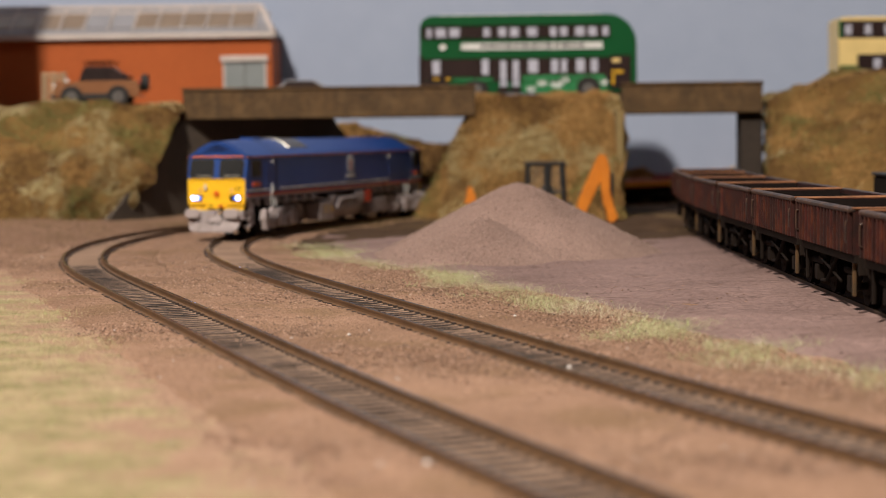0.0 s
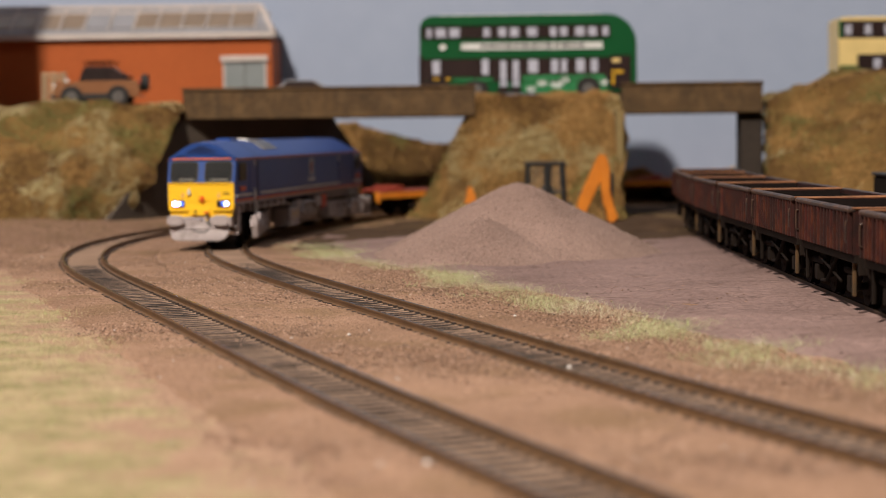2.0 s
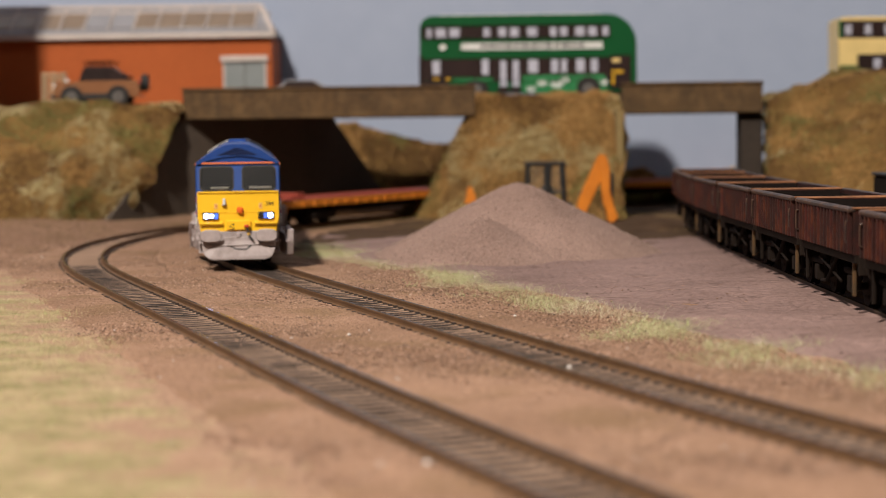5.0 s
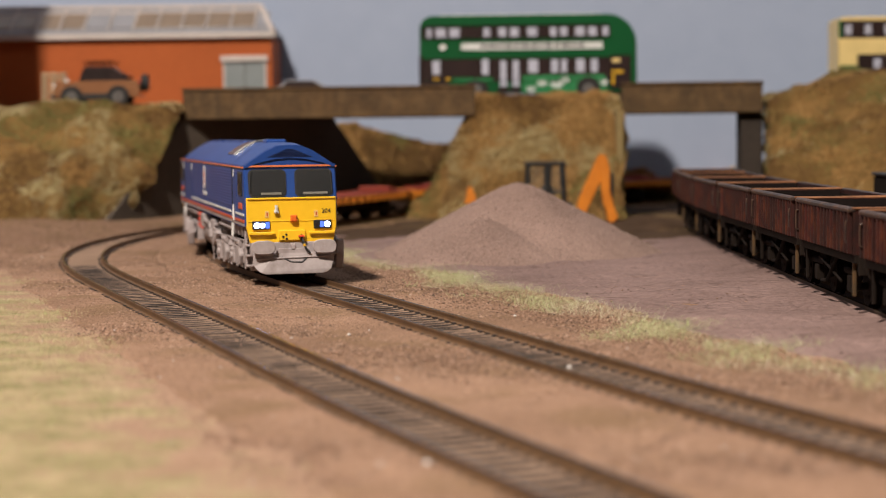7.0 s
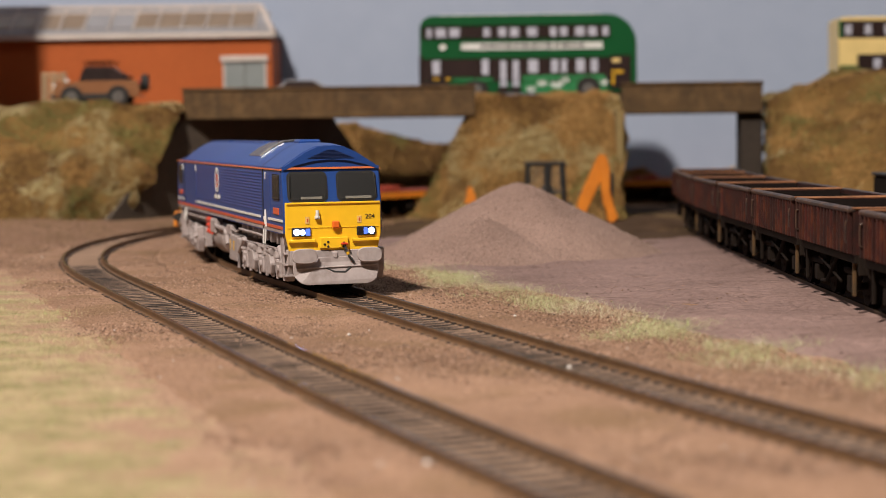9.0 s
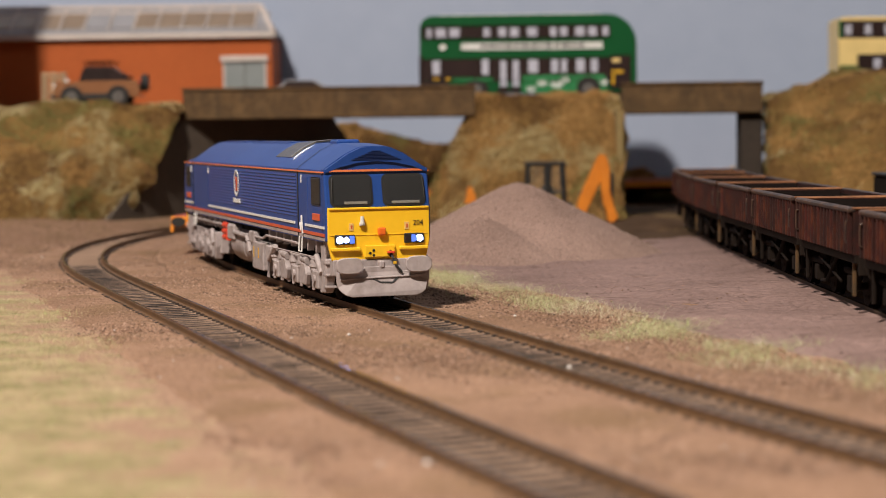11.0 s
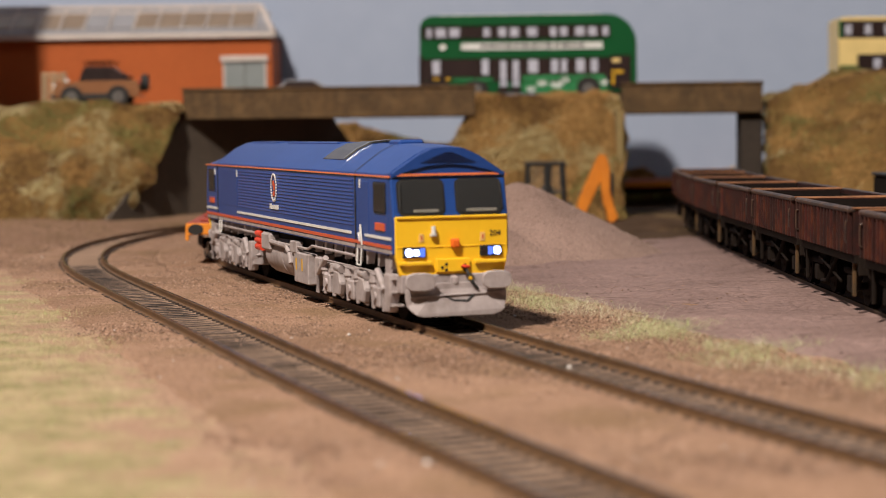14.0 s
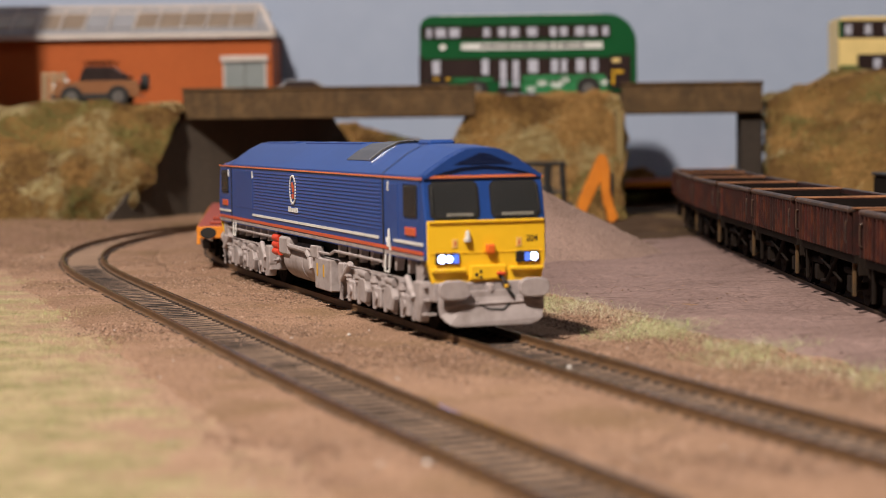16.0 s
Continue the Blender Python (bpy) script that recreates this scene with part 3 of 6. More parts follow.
# ---- the heap of aggregate ----
def heap_height(x, y):
    h = -1.0
    for cx, cy, r, top in ((35, 845, 68, 35.5), (16, 806, 44, 20.5)):
        d = math.hypot(x - cx, y - cy) / r
        if d < 1.15:
            h = max(h, top * (1 - d) - 1.6 * max(0, 0.12 - d) / 0.12)
    return GROUND + h + 0.5 * nz(x, y, 1, 0.05) + 0.3 * nz(x, y, 9, 0.3)


heap = sheet("aggregate_mound", -60, 125, 745, 935, 1.6, heap_height, HEAP, inside=lambda x, y: heap_height(x, y) > GROUND - 0.8)
tagged(heap, "conical mound of pinkish brown aggregate in the yard", "mound")
hp, hs = [], []
for _ in range(16000):
    x, y = RNG.uniform(-40, 110), RNG.uniform(760, 900)
    h = heap_height(x, y)
    if h > GROUND + 0.3:
        hp.append((x, y, h))
        hs.append(RNG.uniform(0.15, 0.55))
tagged(grains("heap_grains", hp, hs, HEAPGRAIN), "loose grains lying on the heap", "gravel", kind="stuff")


# ---- grass ----
def grass(n, name, h0, h1, keep, material, label, region, lean=1.3):
    x0, x1, y0, y1 = region
    xs, ys = RNG.uniform(x0, x1, n), RNG.uniform(y0, y1, n)
    gs = gaps(xs, ys)
    roots = [(x, y, ground_height(x, y) + shoulder(g) - 0.5) for x, y, g in zip(xs, ys, gs) if abs(x) < 0.262 * y + 15 and keep(x, y, g)]
    m = len(roots)
    ob = blades(name, roots, RNG.uniform(h0, h1, m), RNG.uniform(0.04, 0.085, m), lean, material)
    return tagged(ob, label, "grass", kind="stuff")


def strip_density(x, y, g):
    d = (x - yard_edge(y) + (12 if y > 520 else 15)) / (20 + 10 * nz(y, 0, 3, 0.025))
    thin = 1.0 if y > 500 else 0.85
    return g > 19 and thin * (1 - abs(d)) + 0.95 * nz(x, y, 7, 0.034) - 0.08 > RNG.uniform(0.1, 1.0)


# White stones set at chosen spots to imitate blurred highlights on the ballast.
def big_chips():
    pts = [(-26, 376, -2.2), (-3, 311, -2.2), (30, 435, -2.2), (38, 402, -2.2), (-27, 512, -2.2), (6, 455, -2.2), (22, 558, -2.2), (-97, 532, -2.2)]
    return tagged(grains("pale_stones", pts, [0.9, 0.9, 0.8, 0.8, 0.6, 0.7, 0.6, 0.5], GLINT), "a few larger white stones imitating bright glints on the ballast", "gravel", kind="stuff")


big_chips()
scatter_ground(7000, lambda x, y, g: x > yard_edge(y) + 2 and x < 122 and y < 1000 and nz(x, y, 21, 0.03) > -0.1, 0.15, 0.5, "yard_grit", YARDGRIT, "small pinkish stones and dark crumbs on the yard", 0.9)
scatter_ground(90, lambda x, y, g: x > yard_edge(y) + 2 and x < 122 and y < 900, 0.25, 0.5, "yard_chips", GLINT, "pale chips on the yard", 1.0)


def left_density(x, y, g):
    d = float(np.interp(y, (287, 313, 356, 403, 453, 518, 645, 736), (-32, -42, -56, -64, -83, -109, -146, -180))) + 8 * nz(y, 1, 2, 0.02) - x
    return d > -12 and g > 24 and (d / 30 + 1.3 * nz(x, y, 5, 0.025) + 0.1) > RNG.uniform(0, 1)


verge_sheet = sheet("verge_ground", -250, 60, 236, 800, 2.5, lambda x, y: ground_height(x, y) - 0.14 + min(0.7, max(0.0, (left_edge(y) + 10 - x) / 40)) + 0.25 * nz(x, y, 15, 0.06) - 1.5 * max(0.0, (27 - near_track(x, y)) / 7), VERGE, inside=lambda x, y: x < left_edge(y) + 75 and near_track(x, y) > 20 and x > -0.27 * y - 25)
tagged(verge_sheet, "worn verge of felted green turf fading into sandy earth", "ground", kind="structure")
cover = verge_sheet.data.attributes.new("cover", "FLOAT", "POINT")
cover.data.foreach_set("value", [left_edge(v.co.y * 1000) - v.co.x * 1000 for v in verge_sheet.data.vertices])
grass(270000, "grass_tufts", 0.6, 4.4, lambda x, y, g: strip_density(x, y, g) and nz(x, y, 44, 0.025) > RNG.normal(-0.12, 0.15), GRASS, "strip of pale green dry grass beside the yard", (-90, 140, 395, 930), 2.4)
grass(150000, "straw_tufts", 0.7, 3.8, lambda x, y, g: strip_density(x, y, g) and nz(x, y, 44, 0.025) < RNG.normal(0.0, 0.15), GRASS_STRAW, "straw-coloured dry grass beside the yard", (-90, 140, 395, 930), 2.6)
grass(170000, "grass_patch", 0.9, 2.9, left_density, GRASS_DULL, "patch of worn green and tan grass", (-230, -10, 270, 760), 2.0)
grass(22000, "verge_grass", 1.5, 4.5, lambda x, y, g: g > 24 and math.hypot(x - 322, y - 920) > 494 and nz(x, y, 2, 0.02) + (y - 900) / 160 > RNG.uniform(0, 1), GRASS_BROWN, "brown grass along the foot of the bank", (-330, -110, 880, 1190))
grass(70000, "yard_grass", 1.4, 4.6, lambda x, y, g: g > 20 and nz(x, y, 12, 0.02) + (y - 1010) / 110 > RNG.uniform(0, 1) and math.hypot(x - 35, y - 845) > 72, GRASS_BROWN, "brown weeds along the foot of the embankment", (-80, 175, 940, 1180))


# ---- banks ----
def bank(name, label, outline, steps, out_noise, flock_n, flock_size, seed, mix):
    """A lumpy scrub bank: outline gives, for u from 0 to 1 along it and v from foot (0) to crest (1), a point."""
    t = thing(name, label, "bank")
    nu, nv = steps
    verts = []
    for j in range(nv + 1):
        for i in range(nu + 1):
            p = Vector(outline(i / nu, j / nv))
            o = Vector((nz(p.x, p.y, p.z + seed, 0.03), nz(p.x, p.y, p.z + seed + 50, 0.03), nz(p.x, p.y, p.z + seed + 90, 0.03))) * out_noise
            o += Vector((nz(p.x, p.y, p.z + seed, 0.11), nz(p.x, p.y, p.z + seed + 50, 0.11), nz(p.x, p.y, p.z + seed + 90, 0.11))) * out_noise * 0.45
            verts.append(p + o)
    faces = [(j * (nu + 1) + i, j * (nu + 1) + i + 1, (j + 1) * (nu + 1) + i + 1, (j + 1) * (nu + 1) + i) for j in range(nv) for i in range(nu)]
    raw("slope", [tuple(v) for v in verts], faces, BANK, t, smooth=True)
    v = np.array([tuple(q) for q in verts]).reshape(nv + 1, nu + 1, 3)
    a, b = RNG.uniform(0, nu - 0.01, flock_n), RNG.uniform(0, nv - 0.01, flock_n)
    i, j = a.astype(int), b.astype(int)
    fu, fv = (a - i)[:, None], (b - j)[:, None]
    p = v[j, i] * (1 - fu) * (1 - fv) + v[j, i + 1] * fu * (1 - fv) + v[j + 1, i] * (1 - fu) * fv + v[j + 1, i + 1] * fu * fv
    kinds = ((FLOCK_BROWN, "brown_scrub", 7), (FLOCK_TAN, "tan_scrub", 33), (FLOCK_GREEN, "green_scrub", 61), (FLOCK_CREAM, "pale_scrub", 87))
    score = np.array([[nz(q[0], q[1], q[2] + (seed + k[2]) * 40, 0.022, 4) * 1.4 + mix[n] for n, k in enumerate(kinds)] for q in p]) + RNG.normal(0, 0.13, (len(p), 4))
    best = score.argmax(1)
    for n, (mat_, nm, _) in enumerate(kinds):
        pick = np.where(best == n)[0]
        if len(pick):
            tagged(flock(nm, p[pick], np.tile(np.array([0.0, -0.5, 0.8]), (len(pick), 1)), flock_size, mat_, t), kind="stuff")
    return t


def left_bank(u, v):
    x = -420 + u * 255
    foot = 1060 + max(0, x + 210) * 1.3
    crest_y = 1172
    if v > 0.85:
        return (x, crest_y + (v - 0.85) * 260, 73.5)
    w = v / 0.85
    return (x - (1 - w) * 29 * max(0, (u - 0.3) / 0.7), foot + (crest_y - foot) * w ** 1.25, -4 + 77.5 * w ** 0.85)


def middle_bank(u, v):
    # wraps from the inner line's side round the front to the right-hand wall
    w = min(1.0, v / 0.85)
    if u < 0.4:
        k = u / 0.4
        foot = Vector((40 - 75 * math.sin(k * math.pi / 2), 1330 - 130 * k - 25 * math.sin(k * math.pi), -4))
        top = Vector((30, 1300 - 118 * k, 73))
    else:
        k = (u - 0.4) / 0.6
        foot = Vector((-35 + 151 * k, 1200 - 70 * math.sin(min(1, k * 1.5) * math.pi / 2), -4))
        top = Vector((24 + 92 * k, 1180, 76.8))
    p = foot.lerp(top, w)
    if u < 0.6:
        p = Vector((foot.x + (top.x - foot.x) * w ** 0.7, foot.y + (top.y - foot.y) * w, foot.z + (top.z - foot.z) * w))
    if v > 0.85:
        p = top + Vector((0, (v - 0.85) * 200, 1))
    return p


def right_bank(u, v):
    # returns along the end pier, then runs on behind the wagons
    k = max(0.0, (u - 0.14) / 0.86)
    x = 210 + k * 333 + 34 * max(0.0, (0.14 - u) / 0.14)
    w = min(1.0, v / 0.85)
    foot_y = 1110 - 150 * min(1, k * 2.2)
    crest = 1175 - 40 * min(1, k * 2.5)
    z = 71 + 13 * min(1, k * 7) + 4 * math.sin(k * 9)
    back = max(0.0, (0.14 - u) / 0.14)
    if v > 0.85:
        return (x + 2, crest + (v - 0.85) * 380 + back * 120, z)
    return (x - 13 * (1 - w) * max(0.0, 1 - k * 6), foot_y + (crest - foot_y) * w ** 1.2 + back * 180, -4 + (z + 4) * w ** 0.85)


def far_bank(u, v):
    x = -90 + u * 150
    w = v
    return (x, 1330 + 20 * w + 18 * math.sin(u * 4), -4 + (66 - 24 * u + 3 * math.sin(u * 9)) * w)


def far_scrub(u, v):
    return (110 + u * 140, 1372 + 8 * v, -4 + (26 + 3 * math.sin(u * 25)) * v)


bank("grass_bank", "steep rough bank of green and tan scrub beside the bridge", left_bank, (70, 34), 6.0, 120000, 0.95, 0, (0.08, 0.06, 0.16, 0.24))
bank("embankment", "tan grassy embankment between the two bridge spans", middle_bank, (70, 30), 4.2, 90000, 0.95, 20, (0.14, 0.4, -0.14, 0.16))
bank("scrub_bank", "high brown scrub bank behind the wagons", right_bank, (84, 34), 5.5, 110000, 1.05, 40, (0.36, 0.16, 0.3, -0.1))
bank("far_bank", "brown scrub hillside beyond the bridge", far_bank, (36, 16), 4.0, 24000, 1.6, 60, (0.5, 0.34, 0.1, -1.0))
bank("far_scrub", "low scrub in front of the backdrop", far_scrub, (30, 10), 5.0, 7000, 2.0, 80, (0.1, 0.0, 0.2, -0.4))
flat("roadway_west", "grey road surface on the high ground beside the building", "road", -700, -168, 1205, 1387, 60, 73.5, ROADTOP)
flat("roadway_east", "grey road surface on the high ground by the parked bus", "road", 256, 700, 1205, 1387, 60, 71.5, ROADTOP)


# ---- bridge ----
def bridge():
    t = thing("road_bridge", "brown timber-faced road bridge with two spans over the tracks", "bridge")
    for x0, x1, nm in ((-167, 22, "wide span"), (117, 208, "narrow span")):
        for y in (1178, 1272):
            bm = box(B(), x0, x1, y, y + 6, 64.6, 82.5, 0.5)
            box(bm, x0 - 0.5, x1 + 0.5, y - 1.2, y + 7, 82.5, 84.2, 0.4)
            box(bm, x0, x1, y - 0.8, y + 6.5, 64.2, 66.5, 0.3)
            x = x0 + 6
            while x < x1:
                box(bm, x, x + 0.8, y - 0.5, y + 0.2, 66.5, 82.5)
                x += 23.3
            part("girder", bm, GIRDER, t, "weathered brown bridge girder of the " + nm)
        part("deck", box(B(), x0, x1, 1184, 1272, 66, 75), ROADTOP, t, "grey bridge deck")
    part("road", box(B(), 22, 117, 1186, 1278, 60, 75.3), ROADTOP, t, "road over the embankment")
    # abutment of the wide span, set skew along the line, with its wing walls
    for nm, p, q, za, zb in (("abutment", (-165, 1180), (-76, 1279), 65.5, 65.5), ("wing_wall", (-203, 1098), (-165, 1180), 2, 66), ("wing_wall", (-76, 1279), (-42, 1316), 65, 10)):
        d = Vector((q[0] - p[0], q[1] - p[1])).normalized()
        n = Vector((-d.y, d.x)) * 5
        bm = B()
        pts = [(p[0], p[1]), (q[0], q[1]), (q[0] + n.x, q[1] + n.y), (p[0] + n.x, p[1] + n.y)]
        lo = [bm.verts.new((x, y, -6)) for x, y in pts]
        hi = [bm.verts.new((x, y, z)) for (x, y), z in zip(pts, (za, zb, zb, za))]
        bm.faces.new(lo[::-1])
        bm.faces.new(hi)
        for i in range(4):
            bm.faces.new((lo[i], lo[(i + 1) % 4], hi[(i + 1) % 4], hi[i]))
        bmesh.ops.recalc_face_normals(bm, faces=bm.faces[:])
        part(nm, bm, CONCRETE, t, "dark grey-brown abutment wall")
    part("pier", box(B(), 111, 115.5, 1152, 1276, -6, 66, 0.5), PALEWALL, t, "tan side wall of the embankment")
    # The end pier's shade is put into its colour; the lamp reaches its front.
    part("pier", box(B(), 195, 209, 1184, 1204, -6, 66, 0.5), SHADEDPIER, t, "timber end pier coloured dark as if in shade")
    return t


bridge()


# ---- rolling stock parts ----
def wheelset(parent, x, r, name="wheelset", half=8.2):
    bm = rod(B(), (0, -half - 3, 0), (0, half + 3, 0), 1.2, 8)
    for s in (-1, 1):
        rod(bm, (0, s * (half - 1.6), 0), (0, s * (half + 0.9), 0), r, 24)
        rod(bm, (0, s * (half - 2.2), 0), (0, s * (half - 1.5), 0), r + 0.7, 24)
        for k in range(6):
            a = k * math.tau / 6
            rod(bm, (0.62 * r * math.cos(a), s * (half + 0.9), 0.62 * r * math.sin(a)), (0.62 * r * math.cos(a), s * (half + 1.1), 0.62 * r * math.sin(a)), 0.7, 6)
    return part(name, bm, CHASSIS, parent, "grimy steel wheelset", smooth=True, m=at(x, 0, r))


def rrect(a0, a1, b0, b1, r, n=5):
    """A rectangle with rounded corners, as points."""
    pts = []
    for ca, cb, t0 in ((a1 - r, b1 - r, 0), (a0 + r, b1 - r, 90), (a0 + r, b0 + r, 180), (a1 - r, b0 + r, 270)):
        for k in range(n + 1):
            t = radians(t0 + 90 * k / n)
            pts.append((ca + r * math.cos(t), cb + r * math.sin(t)))
    return pts


def slab(points, y0, y1, bevel=0.3):
    return prism(B(), points, 1, y0, y1, bevel)


# ---- locomotive: x forward, z up from the rail, the origin at its middle ----
def locomotive():
    t = thing("locomotive", "blue diesel locomotive with yellow cab front and grey bogies, headlights lit", "locomotive")
    half = [(17.4, 20.0), (17.4, 41.9), (17.2, 43.0), (15.6, 44.4), (9.2, 49.0), (4.8, 51.1), (2.0, 51.35)]

    def ring(x, drop=0.0, squeeze=1.0):
        pts = [(x, y * squeeze, z - drop * max(0, z - 41.0) / 10) for y, z in half]
        return pts + [(x, -p[1], p[2]) for p in reversed(pts)]

    hull = loft(B(), [ring(-131.4, 5.5, 0.97), ring(-128, 4.4), ring(-112, 0.2), ring(-108, 0), ring(108, 0), ring(112, 0.1), ring(128.2, 0.9)])
    body = part("body", hull, BLUE, t, "dark blue body shell", smooth=True)
    body.data.set_sharp_from_angle(angle=radians(14))
    for s in (-1, 1):
        # joints between cabs and engine room
        for x in (95.0, -109.0):
            part("joint", box(B(), x - 0.45, x + 0.45, s * 17.4 - 0.25, s * 17.4 + 0.25, 20, 42.4), BLACK, body, "dark joint")
        lou = B()
        for k in range(13):
            z = 26.8 + k * 1.12
            prism(lou, [(s * 17.3, z), (s * 17.6, z + 0.12), (s * 17.3, z + 0.95)], 0, -70, 92)
        part("louvres", lou, BLUE, body, "rows of pressed louvres")
        part("door_panel", box(B(), -104, -72, s * 17.3 - 0.2, s * 17.3 + 0.35, 26.5, 41, 0.2), BLUE, body)
        part("door_panel", box(B(), 98, 109, s * 17.3 - 0.2, s * 17.3 + 0.35, 24, 40.5, 0.2), BLUE, body)
        y = s * 17.5
        part("lining", box(B(), -131, 130.2, y - 0.25, y + 0.25, 42.0, 42.45), ORANGELINE, body, "thin orange line")
        part("lining", box(B(), -131, 131, y - 0.2, y + 0.3, 21.7, 22.7), REDLINE, body, "red line along the sill")
        part("lining", box(B(), -72, 90, y - 0.2, y + 0.32, 24.2, 25.0), WHITE, body, "white line")
        part("lining", box(B(), -131, -110, y - 0.2, y + 0.32, 24.2, 25.0), WHITE, body, "white line")
        part("lining", box(B(), 105, 131, y - 0.2, y + 0.32, 24.2, 25.0), WHITE, body, "white line")
        for x, z in ((100, 38.4), (-72, 38.2), (-114, 38.2)):
            part("label_bar", box(B(), x - 0.5, x + 0.5, y - 0.2, y + 0.38, z, z + 2.6), WHITE, body, "small white notice")
        # ringed emblem and its unreadable name
        em = B()
        for k in range(28):
            a = k * math.tau / 28
            rod(em, (-9.6 + 3.9 * math.cos(a), y - 0.1, 35.6 + 4.7 * math.sin(a)), (-9.6 + 3.9 * math.cos(a), y + s * 0.5, 35.6 + 4.7 * math.sin(a)), 0.42, 6)
        part("emblem_ring", em, WHITE, body, "white dotted emblem ring")
        em = B()
        for dx, dz, w, h in ((-0.9, 1.6, 1.4, 1.8), (0.3, 0.4, 1.6, 2.6), (-0.2, -2.2, 1.8, 1.8)):
            box(em, -9.6 + dx - w / 2, -9.6 + dx + w / 2, min(y, y + s * 0.45), max(y, y + s * 0.45), 35.6 + dz - h / 2, 35.6 + dz + h / 2, 0.1)
        part("emblem", em, REDLINE, body, "red emblem shape")
        nb = B()
        for k, (w, h) in enumerate(((2.6, 1.7), (2.0, 1.3), (2.4, 1.4), (3.0, 1.6))):
            x = -14.4 + k * 3.1
            box(nb, x - w / 2, x + w / 2, min(y, y + s * 0.45), max(y, y + s * 0.45), 28.0, 28.0 + h)
        part("name_bars", nb, WHITE, body, "small white lettering bars")
        # cab side windows, plates and rails, both ends
        for d in (1, -1):
            cx = d * 120.5
            part("side_window_frame", box(B(), cx - 6, cx + 6, y - 0.3, y + 0.3, 31.6, 40.6, 0.5), BLACK, body, "black window frame")
            part("side_window", box(B(), cx - 4.9, cx + 0.2, y - 0.36, y + 0.36, 32.4, 39.8, 0.3), DARKGLASS, body, "dark cab side pane")
            part("side_window", box(B(), cx + 0.6, cx + 4.9, y - 0.36, y + 0.36, 32.4, 39.8, 0.3), DARKGLASS, body, "dark cab side pane")
            part("nameplate", box(B(), cx - 4.5, cx + 4.5, y - 0.3, y + 0.35, 26.6, 28.8, 0.1), REDLINE, body, "small red nameplate")
            hr = path_rod(B(), [(d * 103, y + s * 0.6, 20.5), (d * 103, y + s * 0.9, 15.5), (d * 99, y + s * 0.9, 15.5), (d * 99, y + s * 0.6, 20.5)], 0.28)
            if d > 0:
                path_rod(hr, [(103, y + s * 0.5, 21.5), (101.8, y + s * 0.5, 27.6), (101.0, y + s * 0.5, 22.5), (99.5, y + s * 0.5, 25.0)], 0.3)
            part("handrail", hr, WHITE, body, "white handrail")
    # roof
    cut = [(13.2, 46.4), (9.2, 49.25), (4.8, 51.35), (2.0, 51.6)]
    cut += [(-y, z) for y, z in reversed(cut)]
    part("exhaust", prism(B(), cut + [(-13.0, 46.2), (13.0, 46.2)], 0, 42, 68.5, 0.1), STEEL, body, "bare steel exhaust panel over the roof")
    sil = rod(B(), (43, 0, 49.4), (66, 0, 49.4), 2.5, 16)
    part("silencer", sil, STEEL, body, "steel silencer", smooth=True)
    part("exhaust_rim", path_rod(B(), [(69, -13.4, 46.4), (69.3, -9.2, 49.4), (70, -4.8, 51.5), (70.4, 0, 51.9), (70, 4.8, 51.5), (69.3, 9.2, 49.4), (69, 13.4, 46.4)], 0.6), CHROME, body, "bright steel rim")
    part("roof_hatch", box(B(), -40, 30, -5.0, 5.0, 49.6, 51.6, 0.25), BLUE, body)
    part("roof_hatch", box(B(), -100, -55, -5.0, 5.0, 49.6, 51.57, 0.25), BLUE, body)
    part("horn_box", box(B(), 86, 97, -4, 4, 50.2, 52.5, 0.7), BLUE, body, "blue roof box")
    for x in (94.5, -109):
        rr = [[(x + o, p[1] * 1.004, p[2] + 0.12) for p in ring(x)] for o in (-0.35, 0.35)]
        part("roof_joint", loft(B(), [r[1:-1] for r in rr], cap=False, close=False), BLACK, body, "dark roof joint")

    # cab fronts: yellow nose, windscreens, lamps
    def cab_front(d):
        me = slab([(126.5, 20), (132.8, 20), (132.8, 30.6), (130.3, 41.7), (126.5, 41.7)], -17.35, 17.35, 0.5)
        for q in list(me.verts):
            q.co.x *= d
        bmesh.ops.recalc_face_normals(me, faces=me.faces[:])
        face = part("cab_face", me, BLUE, t, "blue cab face above the yellow nose")

        def fp(name, bm, material, label="", parent=face, smooth=False):
            if d < 0:
                for q in bm.verts:
                    q.co.x, q.co.y = -q.co.x, -q.co.y
            return part(name, bm, material, parent, label, smooth)

        # visor with an arched edge
        edge = [(17.0, 42.6), (16.9, 43.1), (15.5, 44.2), (9.1, 48.8), (4.8, 50.9), (2.0, 51.15)]
        edge = edge + [(-y, z) for y, z in reversed(edge)]
        low = [(-16.6, 42.2), (-12, 44.1), (-6, 45.6), (0, 46.1), (6, 45.6), (12, 44.1), (16.6, 42.2)]
        bm = B()
        drop = 5.0 if d < 0 else 0.9
        fit_ = [(y, z - drop * max(0, z - 41.0) / 10) for y, z in edge]
        lowd = [(y, z - drop * max(0, z - 41.0) / 10) for y, z in low]
        prism(bm, fit_ + lowd, 0, 127.5, 130.8)
        fp("visor", bm, BLUE, "arched blue visor over the windscreens")
        bm = B()
        for k in range(7):
            z = 46.6 + k * 0.5
            w = 8.2 - k * 1.1
            z -= drop * max(0, z - 41.0) / 10
            box(bm, 130.8, 131.0, -w, w, z, z + 0.18)
        fp("visor_grille", bm, DARKBLUE, "dark blue grille in the visor")
        fp("front_wall", prism(B(), [(-15.6, 43.0), (15.6, 43.0), (10, 46.5 - drop * 0.5), (-10, 46.5 - drop * 0.5)], 0, 127.5, 130.2), BLUE)
